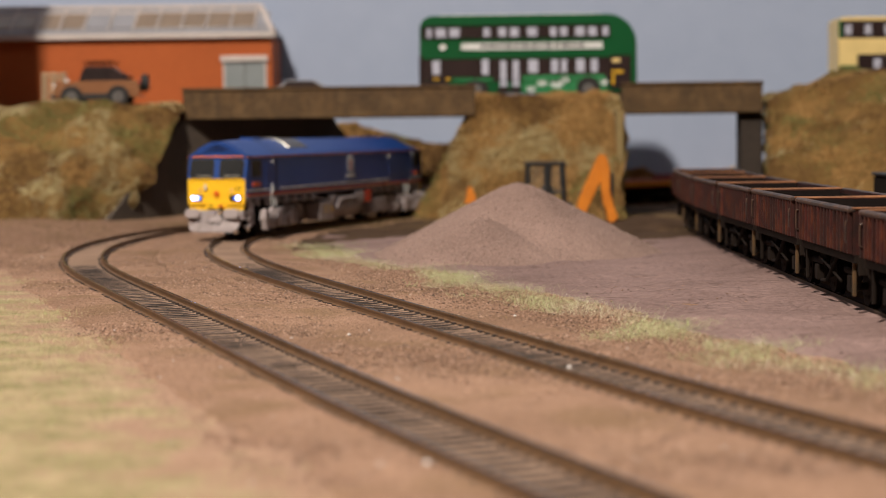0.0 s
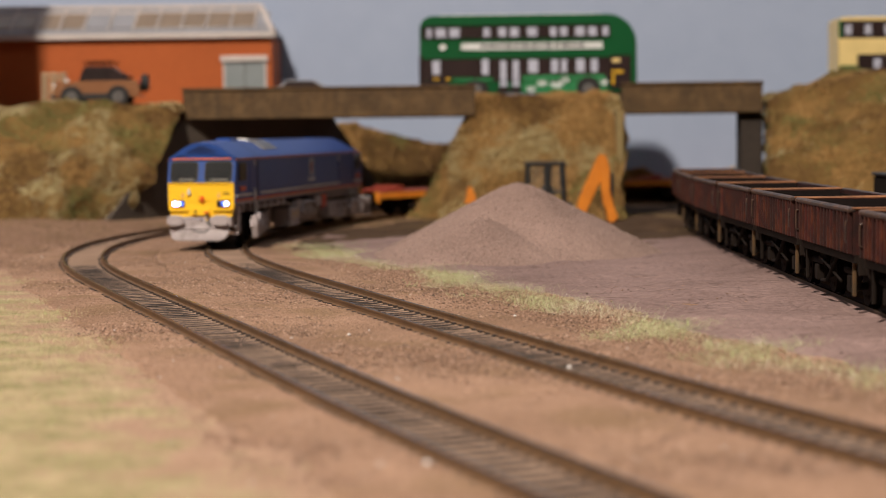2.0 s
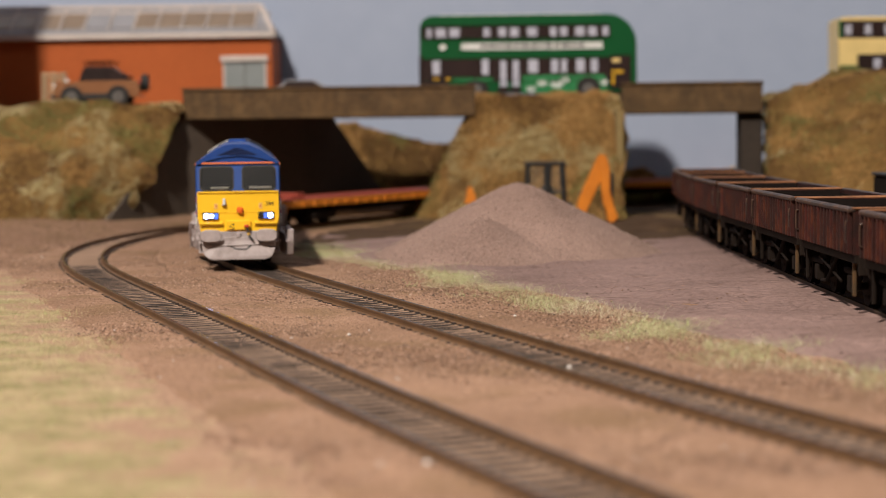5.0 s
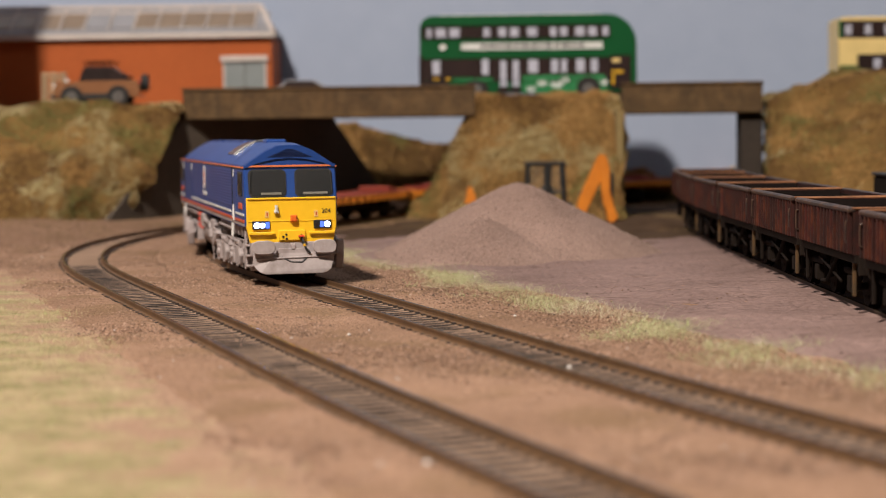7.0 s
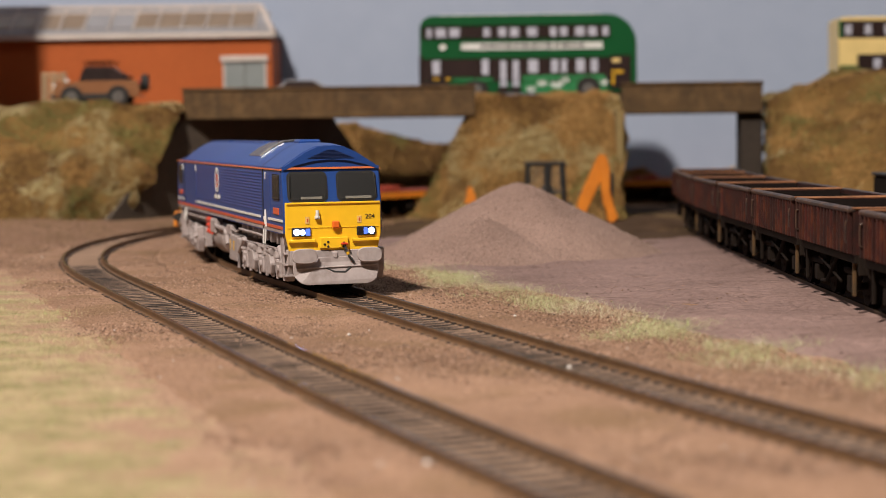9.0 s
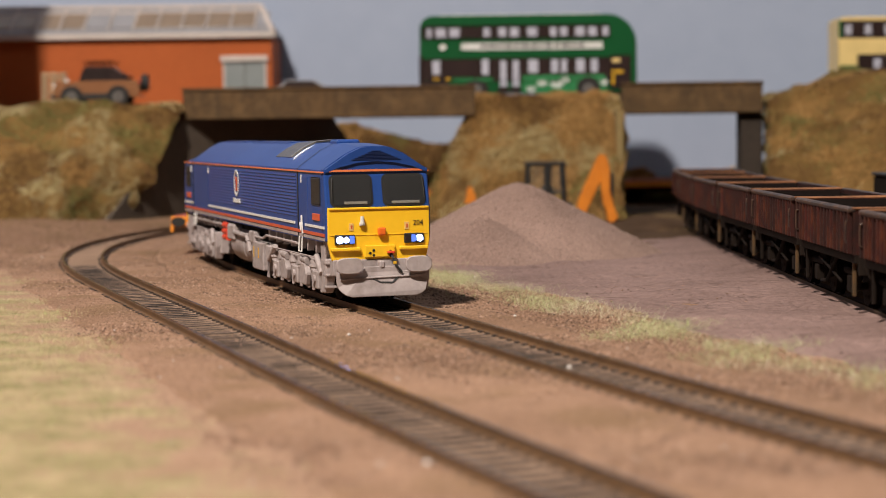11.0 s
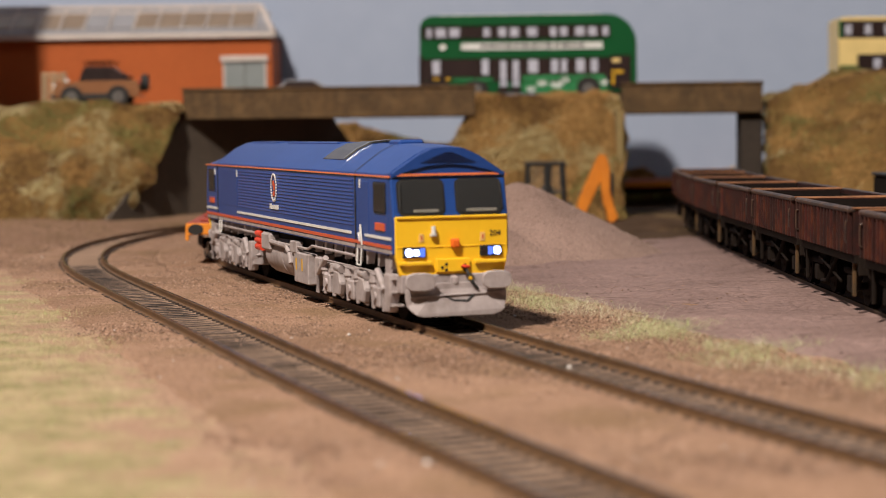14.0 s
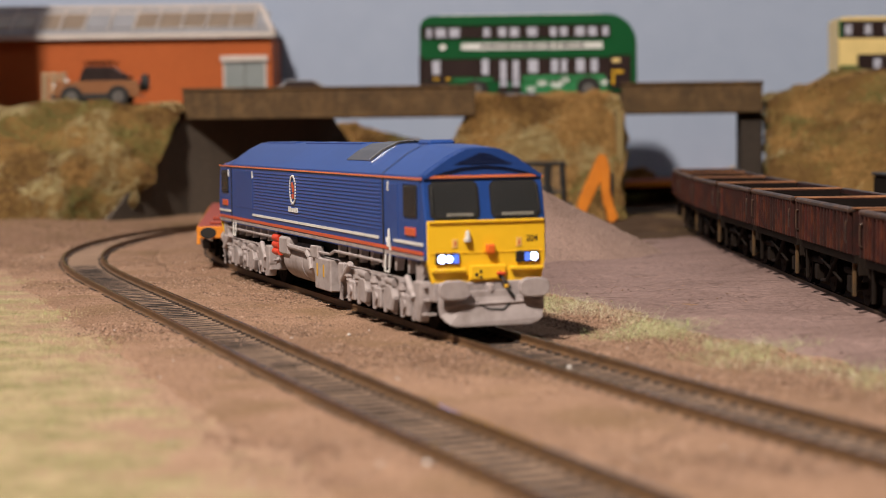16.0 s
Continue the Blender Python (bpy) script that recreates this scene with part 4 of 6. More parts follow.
        fp("front_wall", box(B(), 127.0, 130.3, -17.2, 17.2, 41.6, 43.2 if d > 0 else 42.4), BLUE)
        fp("front_line", box(B(), 130.3, 130.75, -15.5, 15.5, 42.35, 43.0), ORANGELINE, "thin orange line")
        # windscreens: frame, deep dark cab, desk, pane; the face leans back
        lean = math.degrees(math.atan2(2.6, 11.8))
        for s in (-1, 1):
            y0, y1 = (2.0, 15.4) if s > 0 else (-15.4, -2.0)

            def leaned(bm):
                bmesh.ops.rotate(bm, cent=(132.8, 0, 30.6), matrix=Matrix.Rotation(radians(-lean), 3, "Y"), verts=bm.verts[:])
                return bm

            fp("windscreen_frame", leaned(prism(B(), rrect(y0 - 0.4, y1 + 0.4, 31.2, 41.7, 1.9), 0, 132.3, 133.05)), BLACK, "black rubber windscreen frame")
            fp("windscreen_back", leaned(prism(B(), rrect(y0 + 0.2, y1 - 0.2, 31.8, 41.1, 1.5), 0, 132.9, 133.12)), CABIN, "dim cab seen through the windscreen")
            fp("cab_desk", leaned(box(B(), 133.0, 133.2, y0 + 2.6 + (1.6 if s < 0 else 0), y1 - 1.6, 32.0, 32.9, 0.08)), PALEDESK, "pale desk edge behind the windscreen")
            fp("windscreen", leaned(prism(B(), rrect(y0 + 0.15, y1 - 0.15, 31.75, 41.15, 1.55), 0, 133.3, 133.5)), DARKGLASS, "dark windscreen pane")
            wip = path_rod(B(), [(133.8, s * 14.9, 40.6), (133.9, s * 15.2, 37.0), (133.9, s * 15.3, 33.2)], 0.14, 5)
            fp("wiper", leaned(wip), BLACK, "black wiper")
        nose = prism(B(), [(-16.9, 20.0), (-16.9, 31.0), (16.9, 31.0), (16.9, 20.0), (15.6, 14.2), (-15.6, 14.2)], 0, 131.6, 133.3, 0.25)
        yel = fp("nose_panel", nose, YELLOW, "yellow nose panel")
        fp("nose_ledge", box(B(), 133.2, 133.8, -16.4, 16.4, 30.3, 31.0, 0.15), YELLOW, "", yel)
        fp("nose_seam", box(B(), 133.2, 133.5, -16.2, 16.2, 22.1, 22.4, 0.05), YELLOW, "", yel)
        fp("nose_step", box(B(), 133.2, 134.6, -16.0, -6.5, 17.2, 18.3, 0.2), YELLOW, "", yel)
        fp("nose_step", box(B(), 133.2, 134.6, 6.5, 16.0, 17.2, 18.3, 0.2), YELLOW, "", yel)
        fp("nose_box", box(B(), 133.2, 134.3, -5.0, 5.0, 15.0, 18.8, 0.2), YELLOW, "", yel)
        for s in (-1, 1):
            a, b = sorted((s * 8.2, s * 14.8))
            pod = fp("light_pod", box(B(), 133.2, 134.2, a, b, 19.2, 22.4, 0.25), BLACK, "black headlight housing")
            if d > 0:
                fp("headlight", rod(B(), (134.1, s * 13.2, 20.8), (134.5, s * 13.2, 20.8), 1.12, 18), LIGHT_W, "lit white headlight", pod)
                if s < 0:
                    fp("marker_light", rod(B(), (134.1, -11.1, 20.75), (134.4, -11.1, 20.75), 0.95, 16), LIGHT_W, "lit bluish marker light", pod)
                    fp("tail_light", box(B(), 134.1, 134.3, -10.0, -8.4, 19.6, 22.0, 0.08), LIGHT_B, "blue-lit lens edge", pod)
                else:
                    fp("marker_light", rod(B(), (134.1, 11.2, 20.8), (134.4, 11.1, 20.8), 1.2, 16), LIGHT_B, "lit blue marker light", pod)
                    fp("tail_light", rod(B(), (134.1, 9.2, 20.8), (134.3, 9.2, 20.8), 0.6, 12), BUSDARK, "small unlit lamp", pod)
            else:
                fp("headlight", rod(B(), (134.1, s * 13.2, 20.8), (134.5, s * 13.2, 20.8), 1.35, 16), CHROME, "unlit headlight", pod)
            fp("notice", box(B(), 133.2, 133.5, s * 9.2 - 0.75, s * 9.2 + 0.75, 23.6, 26.0, 0.05), PALEPINK, "small pale warning label", yel)
            fp("notice_mark", box(B(), 133.45, 133.6, s * 9.2 - 0.2, s * 9.2 + 0.3, 24.2, 25.4, 0.05), REDLINE, "red mark", yel)
        fp("centre_lamp", box(B(), 133.2, 135.0, -0.6, 1.9, 21.9, 24.5, 0.4), ORANGELAMP, "orange-red centre lamp", yel)
        br = rod(B(), (134.2, -5.8, 25.6), (134.2, -5.8, 28.2), 0.75, 10, 0.55)
        box(br, 133.2, 134.6, -6.6, -5.0, 25.2, 26.2, 0.1)
        fp("lamp_bracket", br, WHITE, "white lamp bracket", yel)
        for y, z in ((-3.4, 16.4), (-2.2, 17.2), (-2.2, 15.6), (3.4, 16.8), (3.4, 15.4)):
            fp("socket", rod(B(), (134.2, y, z), (134.5, y, z), 0.45, 8), BLACK, "black socket", yel)
        # buffer beam, buffers, plough, pipes
        beam = fp("buffer_beam", box(B(), 129, 133.6, -15.4, 15.4, 9.2, 14.4, 0.3), GREY, "grey buffer beam")
        for s in (-1, 1):
            bf = rod(B(), (133.4, s * 11.4, 12.6), (138.5, s * 11.4, 12.6), 2.4, 14)
            fp("buffer_shank", bf, GREY, "", beam, True)
            pts = [(s * 11.4 + 4.4 * math.copysign(abs(math.cos(a)) ** 0.6, math.cos(a)), 12.8 + 2.6 * math.copysign(abs(math.sin(a)) ** 0.75, math.sin(a))) for a in [k * math.tau / 28 for k in range(28)]]
            fp("buffer_head", prism(B(), pts, 0, 138.3, 139.4, 0.25), GREY, "large grey oval buffer head", beam)
        pl = prism(B(), [(-15.0, 10.6), (-6.5, 10.6), (-6.0, 12.2), (6.0, 12.2), (6.5, 10.6), (14.9, 10.6), (15.1, 7.6), (14.7, 5.8), (13.8, 4.4), (12.5, 3.4), (10.6, 2.8), (-10.6, 2.8), (-12.5, 3.4), (-13.8, 4.4), (-14.7, 5.8), (-15.1, 7.6)], 0, 135.9, 136.7, 0.12)
        for q in pl.verts:
            if q.co.z < 5:
                q.co.x += 1.6
        fp("plough", pl, GREY, "grey snow plough plate", beam)
        bk = box(B(), 131.5, 134.2, -13.8, 13.8, 7.8, 9.6, 0.2)
        for y in (-12.5, -4.5, 4.5, 12.5):
            box(bk, 132.5, 136.0, y - 0.6, y + 0.6, 6.5, 10.5, 0.1)
        fp("plough_bracket", bk, GREY, "grey plough bracket", beam)
        fp("rail_pipe", path_rod(B(), [(137.0, -14.0, 8.4), (137.4, -6, 8.7), (137.4, 8, 9.0), (137.0, 14.0, 9.2)], 0.3), GREY, "thin grey pipe", beam)
        fp("hose", path_rod(B(), [(134.4, 3.4, 16.2), (136.4, 3.8, 14.5), (137.6, 4.6, 12.0), (137.4, 6.2, 10.2)], 0.45), HOSE, "black brake hose", beam)
        fp("hose", path_rod(B(), [(137.0, -4.5, 9.0), (137.5, -1, 7.2), (137.6, 3, 7.0), (137.2, 5.4, 9.0)], 0.32), HOSE, "black looped hose", beam)
        fp("hose_tap", box(B(), 134.3, 136.0, 2.2, 4.4, 16.2, 16.9, 0.15), REDPART, "red brake tap", beam)
        fp("hose_tap", box(B(), 136.4, 137.6, 3.6, 4.6, 12.8, 13.8, 0.15), SEATYELLOW, "yellow brake tap", beam)
        fp("coupling_hook", box(B(), 133.5, 137.0, -1.0, 0.8, 11.6, 14.0, 0.4), GREY, "grey coupling hook", beam)

    cab_front(1)
    cab_front(-1)

    # underframe
    for s in (-1, 1):
        y = s * 16.6
        a, b = sorted((s * 15.5, s * 17.5))
        sole = part("sole_bar", box(B(), -131, 131, a, b, 20.2, 21.5, 0.2), GREY, t, "grey sole bar")
        a, b = sorted((s * 14.2, s * 16.4))
        for x in range(-126, 127, 12):
            if abs(x) > 36:
                part("bracket", prism(B(), [(x, 20.3), (x + 3.6, 20.3), (x + 1.3, 15.8), (x + 0.4, 15.8)], 1, a, b), GREY, sole)
        part("pipe_run", path_rod(B(), [(-120, s * 16.8, 17.8), (-40, s * 16.8, 17.8), (-36, s * 16.8, 16.2), (34, s * 16.8, 16.2), (40, s * 16.8, 17.6), (90, s * 16.8, 17.6)], 0.5), GREY, sole, "grey pipe along the sole bar")
        tank = part("fuel_tank", rod(B(), (-28, s * 9.2, 11.4), (16, s * 9.2, 11.4), 7.6, 24), GREY, t, "grey round fuel tank", smooth=True)
        part("tank_strap", rod(B(), (-3, s * 9.2, 11.4), (-1.8, s * 9.2, 11.4), 7.8, 24), GREY, tank)
        a, b = sorted((s * 8, s * 17.4))
        cabn = part("equipment_box", box(B(), 17, 36, a, b, 4.2, 14.5, 0.4), GREY, t, "grey equipment box")
        for x in (19.5, 27.5):
            part("label_bar", box(B(), x, x + 1.2, s * 17.4 - 0.1 if s > 0 else s * 17.4 - 0.15, s * 17.4 + 0.15, 8.5, 12.5), SEATYELLOW, cabn, "yellow marking")
        a, b = sorted((s * 13.5, s * 17.8))
        fil = box(B(), -40, -33, *sorted((s * 13.5, s * 17.0)), 12.0, 18.5, 0.5)
        for z in (13.0, 15.4, 17.8):
            rod(fil, (-41.5, s * 16.6, z), (-33.0, s * 16.6, z), 1.3, 10)
        part("filler_box", fil, REDPART, t, "red filler unit under the sole bar", smooth=True)
        part("filler_box", box(B(), -31, -18, a, b, 12.5, 19.0, 0.8), GREY, t, "grey equipment housing")
        a, b = sorted((s * 15.0, s * 17.6))
        part("air_pipe", path_rod(B(), [(-18, s * 17.2, 16), (6, s * 17.2, 15.5), (10, s * 17.2, 13.5), (12, s * 17.2, 10)], 0.9, 8), GREY, t, "bent grey pipe", smooth=True)
        part("filter_rack", box(B(), 12, 21, a, b, 14.0, 18.0, 0.3), GREY, t, "grey filter rack")
        part("battery_box", box(B(), -64, -46, a - 4 if s > 0 else a, b if s > 0 else b + 4, 5.5, 13.5, 0.4), GREY, t, "grey battery box")
        for d in (1, -1):
            st = B()
            for z in (5.2, 9.0, 12.8):
                box(st, d * 128.5 - 3.4, d * 128.5 + 1.0, min(s * 13.2, s * 16.8), max(s * 13.2, s * 16.8), z, z + 0.7, 0.1)
            box(st, d * 127.0 - 0.4, d * 127.0 + 0.4, min(s * 16.0, s * 16.8), max(s * 16.0, s * 16.8), 5.2, 20)
            box(st, d * 124.0 - 2.4, d * 124.0 + 2.0, min(s * 14.2, s * 16.5), max(s * 14.2, s * 16.5), 6, 19, 0.3)
            part("cab_step", st, GREY, t, "grey cab steps")
    part("frame", box(B(), -129, 129, -14, 14, 15.5, 20.2, 0.3), CHASSIS, t, "dark underframe")

    def bogie(x):
        bg = part("bogie", box(B(), -38, 38, -6.5, 6.5, 7.0, 14.5, 0.6), CHASSIS, t, "three-axle grey bogie", m=at(x, 0, 0))
        for s in (-1, 1):
            a, b = sorted((s * 13.6, s * 15.9))
            fr = slab([(-42, 9.2), (-39, 12.8), (-14, 13.6), (14, 13.6), (39, 12.8), (42, 9.2), (38, 8.0), (33, 9.4), (20, 9.4), (14, 7.0), (-14, 7.0), (-20, 9.4), (-33, 9.4), (-38, 8.0)], a, b, 0.3)
            side = part("side_frame", fr, GREY, bg, "grey cast side frame")
            o = s * 15.9
            lo_, hi_ = lambda d: min(o, o + s * d), lambda d: max(o, o + s * d)
            for xx in (-27, 0, 27):
                ax = box(B(), xx - 3.6, xx + 3.6, lo_(1.5), hi_(1.5), 4.0, 9.8, 0.35)
                rod(ax, (xx, o, 7.0), (xx, o + s * 2.2, 7.0), 1.5, 12)
                box(ax, xx - 6.4, xx - 3.4, lo_(1.0), hi_(1.0), 8.4, 10.2, 0.3)
                box(ax, xx + 3.4, xx + 6.4, lo_(1.0), hi_(1.0), 8.4, 10.2, 0.3)
                part("axle_box", ax, GREY, bg, "grey axle box")
                for d in (-1, 1):
                    sp = rod(B(), (xx + d * 5.0, o + s * 0.1, 9.6), (xx + d * 5.0, o + s * 0.1, 13.0), 1.5, 12)
                    rod(sp, (xx + d * 5.0, o + s * 0.1, 10.8), (xx + d * 5.0, o + s * 0.1, 11.6), 1.9, 12)
                    part("spring", sp, GREY, bg, "grey coil spring", smooth=True)
                    part("horn_guide", slab([(xx + d * 4.4, 3.0), (xx + d * 6.2, 3.0), (xx + d * 7.2, 9.4), (xx + d * 4.4, 9.4)], lo_(0.9), hi_(0.9), 0.2), GREY, bg)
            for xx in (-38.5, 38.5):
                d = math.copysign(1, xx)
                part("sand_box", slab([(xx - 3, 14.5), (xx + 3, 14.5), (xx + 3, 8.5), (xx + d * 1.0, 3.4), (xx - d * 2.0, 3.4), (xx - 3, 8.0)], min(o - s * 1.5, o + s * 1.6), max(o - s * 1.5, o + s * 1.6), 0.4), GREY, bg, "grey sand box")
                part("damper", rod(B(), (xx - d * 2, o + s * 1.6, 9.5), (xx - d * 10, o + s * 1.2, 14.8), 1.0, 10), GREY, bg, "grey damper", smooth=True)
            for xx in (-13.5, 13.5):
                part("brake_cylinder", rod(B(), (xx - 3.4, o + s * 1.0, 12.8), (xx + 3.4, o + s * 1.0, 12.4), 1.3, 12), GREY, bg, "grey brake cylinder", smooth=True)
                d = math.copysign(1, xx)
                part("gear_case", slab([(xx - 4.6, 9.4), (xx - 2.2, 11.8), (xx + 2.6, 11.6), (xx + 4.8, 8.2), (xx + 3.0, 4.2), (xx - 3.4, 4.4)], lo_(2.2), hi_(2.2), 0.5), GREY, bg, "grey angular cover")
                part("brake_hanger", slab([(xx - 1.6, 4.0), (xx + 2.6, 3.2), (xx + 3.4, 6.6), (xx + 1.2, 10.2), (xx - 2.0, 9.6)], lo_(1.2), hi_(1.2), 0.3), GREY, bg, "grey brake hanger")
            part("bogie_pipe", path_rod(B(), [(-30, o + s * 1.2, 14.2), (30, o + s * 1.2, 14.2)], 0.3), GREY, bg, "thin grey pipe")
        wheels = [wheelset(bg, xx, 7.0) for xx in (-27, 0, 27)]
        return bg, wheels

    b1, w1 = bogie(87)
    b2, w2 = bogie(-87)
    num = bpy.data.curves.new("number", "FONT")
    num.body, num.size, num.extrude, num.align_x = "204", 2.3 * MM, 0.05 * MM, "CENTER"
    no = new("number", num)
    no.data.materials.append(BLACK)
    no.parent = t
    no.matrix_basis = Matrix.Translation((133.42 * MM, 13.0 * MM, 25.0 * MM)) @ Matrix(((0, 0, 1, 0), (1, 0, 0, 0), (0, 1, 0, 0), (0, 0, 0, 1)))
    tagged(no, "black numerals on the yellow nose")
    return t, (b1, b2), (w1, w2)


# ---- orange flat wagons drawn by the locomotive ----
FLAT_HALF, FLAT_PIVOT = 126.0, 82.0


def flat_wagon():
    t = thing("flat_wagon", "orange bogie flat wagon with a red deck, empty", "wagon", group="flat wagons")
    fr = part("frame", box(B(), -FLAT_HALF, FLAT_HALF, -16.4, 16.4, 11.4, 15.2, 0.4), WORANGE, t, "orange side sills")
    for s in (-1, 1):
        for k in range(-9, 10):
            part("sill_rib", box(B(), k * 12 - 0.6, k * 12 + 0.6, min(s * 16.3, s * 17.0), max(s * 16.3, s * 17.0), 11.6, 15.0), WORANGE, fr)
    part("deck", box(B(), -FLAT_HALF + 2, FLAT_HALF - 2, -16.0, 16.0, 15.2, 16.2, 0.2), WRED, t, "dull red deck")
    for d in (1, -1):
        st = box(B(), d * 106 - 8, d * 106 + 8, -11, 11, 16.2, 17.6, 0.4)
        box(st, d * 101 - 4, d * 101 + 4, -10, 10, 17.6, 19.4, 0.4)
        part("end_bolster", st, WRED, t, "stepped red end bolster")
        bb = part("buffer_beam", box(B(), min(d * FLAT_HALF, d * (FLAT_HALF + 1.6)), max(d * FLAT_HALF, d * (FLAT_HALF + 1.6)), -16.2, 16.2, 11.0, 16.0, 0.3), WORANGE, t, "orange buffer beam")
        for s in (-1, 1):
            sh = rod(B(), (d * (FLAT_HALF + 1.5), s * 11.4, 13.6), (d * (FLAT_HALF + 6), s * 11.4, 13.6), 1.8, 12)
            prism(sh, [(s * 11.4 + 3.4 * math.cos(a), 13.6 + 2.3 * math.sin(a)) for a in [k * math.tau / 20 for k in range(20)]], 0, *sorted((d * (FLAT_HALF + 5.6), d * (FLAT_HALF + 6.6))))
            part("buffer", sh, BLACK, bb, "black round buffer", smooth=True)
            part("lamp_iron", box(B(), d * (FLAT_HALF + 0.8) - 0.9, d * (FLAT_HALF + 0.8) + 1.2, s * 15.6 - 0.8, s * 15.6 + 0.8, 8.6, 12.0, 0.2), WORANGE, bb, "orange step bracket")
    part("underframe", box(B(), -66, 66, -9, 9, 6.6, 11.5, 0.4), CHASSIS, t, "black underframe truss")
    bogies, wheels = [], []
    for x in (FLAT_PIVOT, -FLAT_PIVOT):
        bg = part("bogie", box(B(), -16, 16, -7, 7, 5.0, 11.5, 0.4), CHASSIS, t, "black wagon bogie", m=at(x, 0, 0))
        for s in (-1, 1):
            a, b = sorted((s * 12.0, s * 14.0))
            part("side_frame", slab([(-18, 5.0), (-15, 7.8), (15, 7.8), (18, 5.0), (12, 3.0), (6, 4.2), (-6, 4.2), (-12, 3.0)], a, b, 0.2), CHASSIS, bg)
        wheels.append([wheelset(bg, xx, 5.6) for xx in (-12, 12)])
        bogies.append(bg)
    return t, bogies, wheels


# ---- rusty box wagons on the siding ----
def box_wagon():
    t = thing("box_wagon", "rusty red open box wagon with ribbed sides, empty, on the siding", "wagon", group="box wagons on the siding")
    L, W, z0, z1 = 40.0, 17.0, 16.8, 30.6
    for s in (-1, 1):
        a, b = sorted((s * (W - 1.0), s * W))
        side = part("side", box(B(), -L, L, a, b, z0, z1, 0.1), RUST, t, "rust-red ribbed side")
        for k in range(17):
            x = -L + 1.5 + k * (2 * L - 3) / 16
            a, b = sorted((s * W, s * (W + 1.5)))
            part("rib", box(B(), x - 0.6, x + 0.6, a, b, z0 + 0.3, z1 - 1.2, 0.15), RUST, side)
        a, b = sorted((s * (W - 0.9), s * (W + 1.6)))
        part("top_rim", box(B(), -L - 0.3, L + 0.3, a, b, z1 - 1.3, z1 + 0.3, 0.5), RUSTRIM, side, "worn rim")
        part("sill", box(B(), -L, L, min(s * (W - 2), s * (W - 0.5)), max(s * (W - 2), s * (W - 0.5)), 14.2, 16.9, 0.2), CHASSIS, t, "grimy sill")
        for d in (1, -1):
            part("handle", path_rod(B(), [(d * (L - 2.6), s * (W + 1.0), 27.0), (d * (L - 2.6), s * (W + 1.8), 26.6), (d * (L - 2.6), s * (W + 1.8), 20.6), (d * (L - 2.6), s * (W + 1.0), 20.2)], 0.24), RUSTRIM, side, "pale grab handle")
            x = d * 24
            wi = slab([(x - 5.5, 14.6), (x + 5.5, 14.6), (x + 2.4, 5.0), (x - 2.4, 5.0)], min(s * 11.4, s * 12.6), max(s * 11.4, s * 12.6), 0.2)
            box(wi, x - 2.6, x + 2.6, min(s * 12.4, s * 14.8), max(s * 12.4, s * 14.8), 4.4, 9.6, 0.4)
            box(wi, x - 9, x + 9, min(s * 12.8, s * 14.4), max(s * 12.8, s * 14.4), 9.8, 11.6, 0.4)
            part("axle_guard", wi, CHASSIS, t, "grimy axle guard and spring")
            x = d * 34.5
            part("brake_upright", box(B(), x - 0.9, x + 0.9, min(s * 14.8, s * 16), max(s * 14.8, s * 16), 4.0, 15.5, 0.3), OCHRE if d < 0 else CHASSIS, t, "rusted step iron")
        lev = path_rod(B(), [(-12, s * 15.6, 14.5), (2, s * 15.8, 6.0), (10, s * 15.8, 5.4)], 0.6)
        path_rod(lev, [(-16, s * 15.2, 7.2), (16, s * 15.2, 12.6)], 0.45)
        part("brake_lever", lev, CHASSIS, t, "ochre brake lever")
    for d in (1, -1):
        x0, x1 = sorted((d * (L - 1.0), d * L))
        end = part("end", box(B(), x0, x1, -W + 1, W - 1, z0, z1, 0.1), RUST, t, "rust-red wagon end")
        x0, x1 = sorted((d * (L - 1.1), d * (L + 0.5)))
        part("end_rim", box(B(), x0, x1, -W - 0.4, W + 0.4, z1 - 0.3, z1 + 0.35, 0.25), RUSTEND, end, "rusted end rim, coloured brighter orange as if lit")
        for y in (-11, -4, 4, 11):
            x0, x1 = sorted((d * L, d * (L + 0.9)))
            part("end_rib", box(B(), x0, x1, y - 0.8, y + 0.8, z0 + 0.2, z1 - 1.4, 0.15), RUST, end)
        bb = part("buffer_beam", box(B(), *sorted((d * (L - 1), d * (L + 1))), -15.5, 15.5, 10.6, 16.6, 0.3), CHASSIS, t, "grimy buffer beam")
        for s in (-1, 1):
            sh = rod(B(), (d * L, s * 11.4, 13.2), (d * (L + 3.2), s * 11.4, 13.2), 1.7, 12)
            rod(sh, (d * (L + 3), s * 11.4, 13.2), (d * (L + 3.8), s * 11.4, 13.2), 3.2, 16)
            part("buffer", sh, CHASSIS, bb, smooth=True)
    # Near-black floor and added sheets over the inner faces imitate the inside shade.
    part("floor", box(B(), -L + 0.5, L - 0.5, -W + 1, W - 1, z0 - 0.6, z0 + 0.8), LOAD, t, "wagon floor coloured near-black as if in shade")
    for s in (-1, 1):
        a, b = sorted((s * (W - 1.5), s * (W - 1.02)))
        part("lining_plate", box(B(), -L + 1, L - 1, a, b, z0 + 0.8, z1 - 1.7), LOAD, t, "added near-black sheet imitating shade on the inside face")
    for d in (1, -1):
        part("lining_plate", box(B(), *sorted((d * (L - 1.5), d * (L - 1.02))), -W + 1.6, W - 1.6, z0 + 0.8, z1 - 0.4), LOAD, t, "added near-black sheet imitating shade on the inside face")
    for x in (-24, 24):
        wheelset(t, x, 6.2)
    return t


first_wagon = box_wagon()


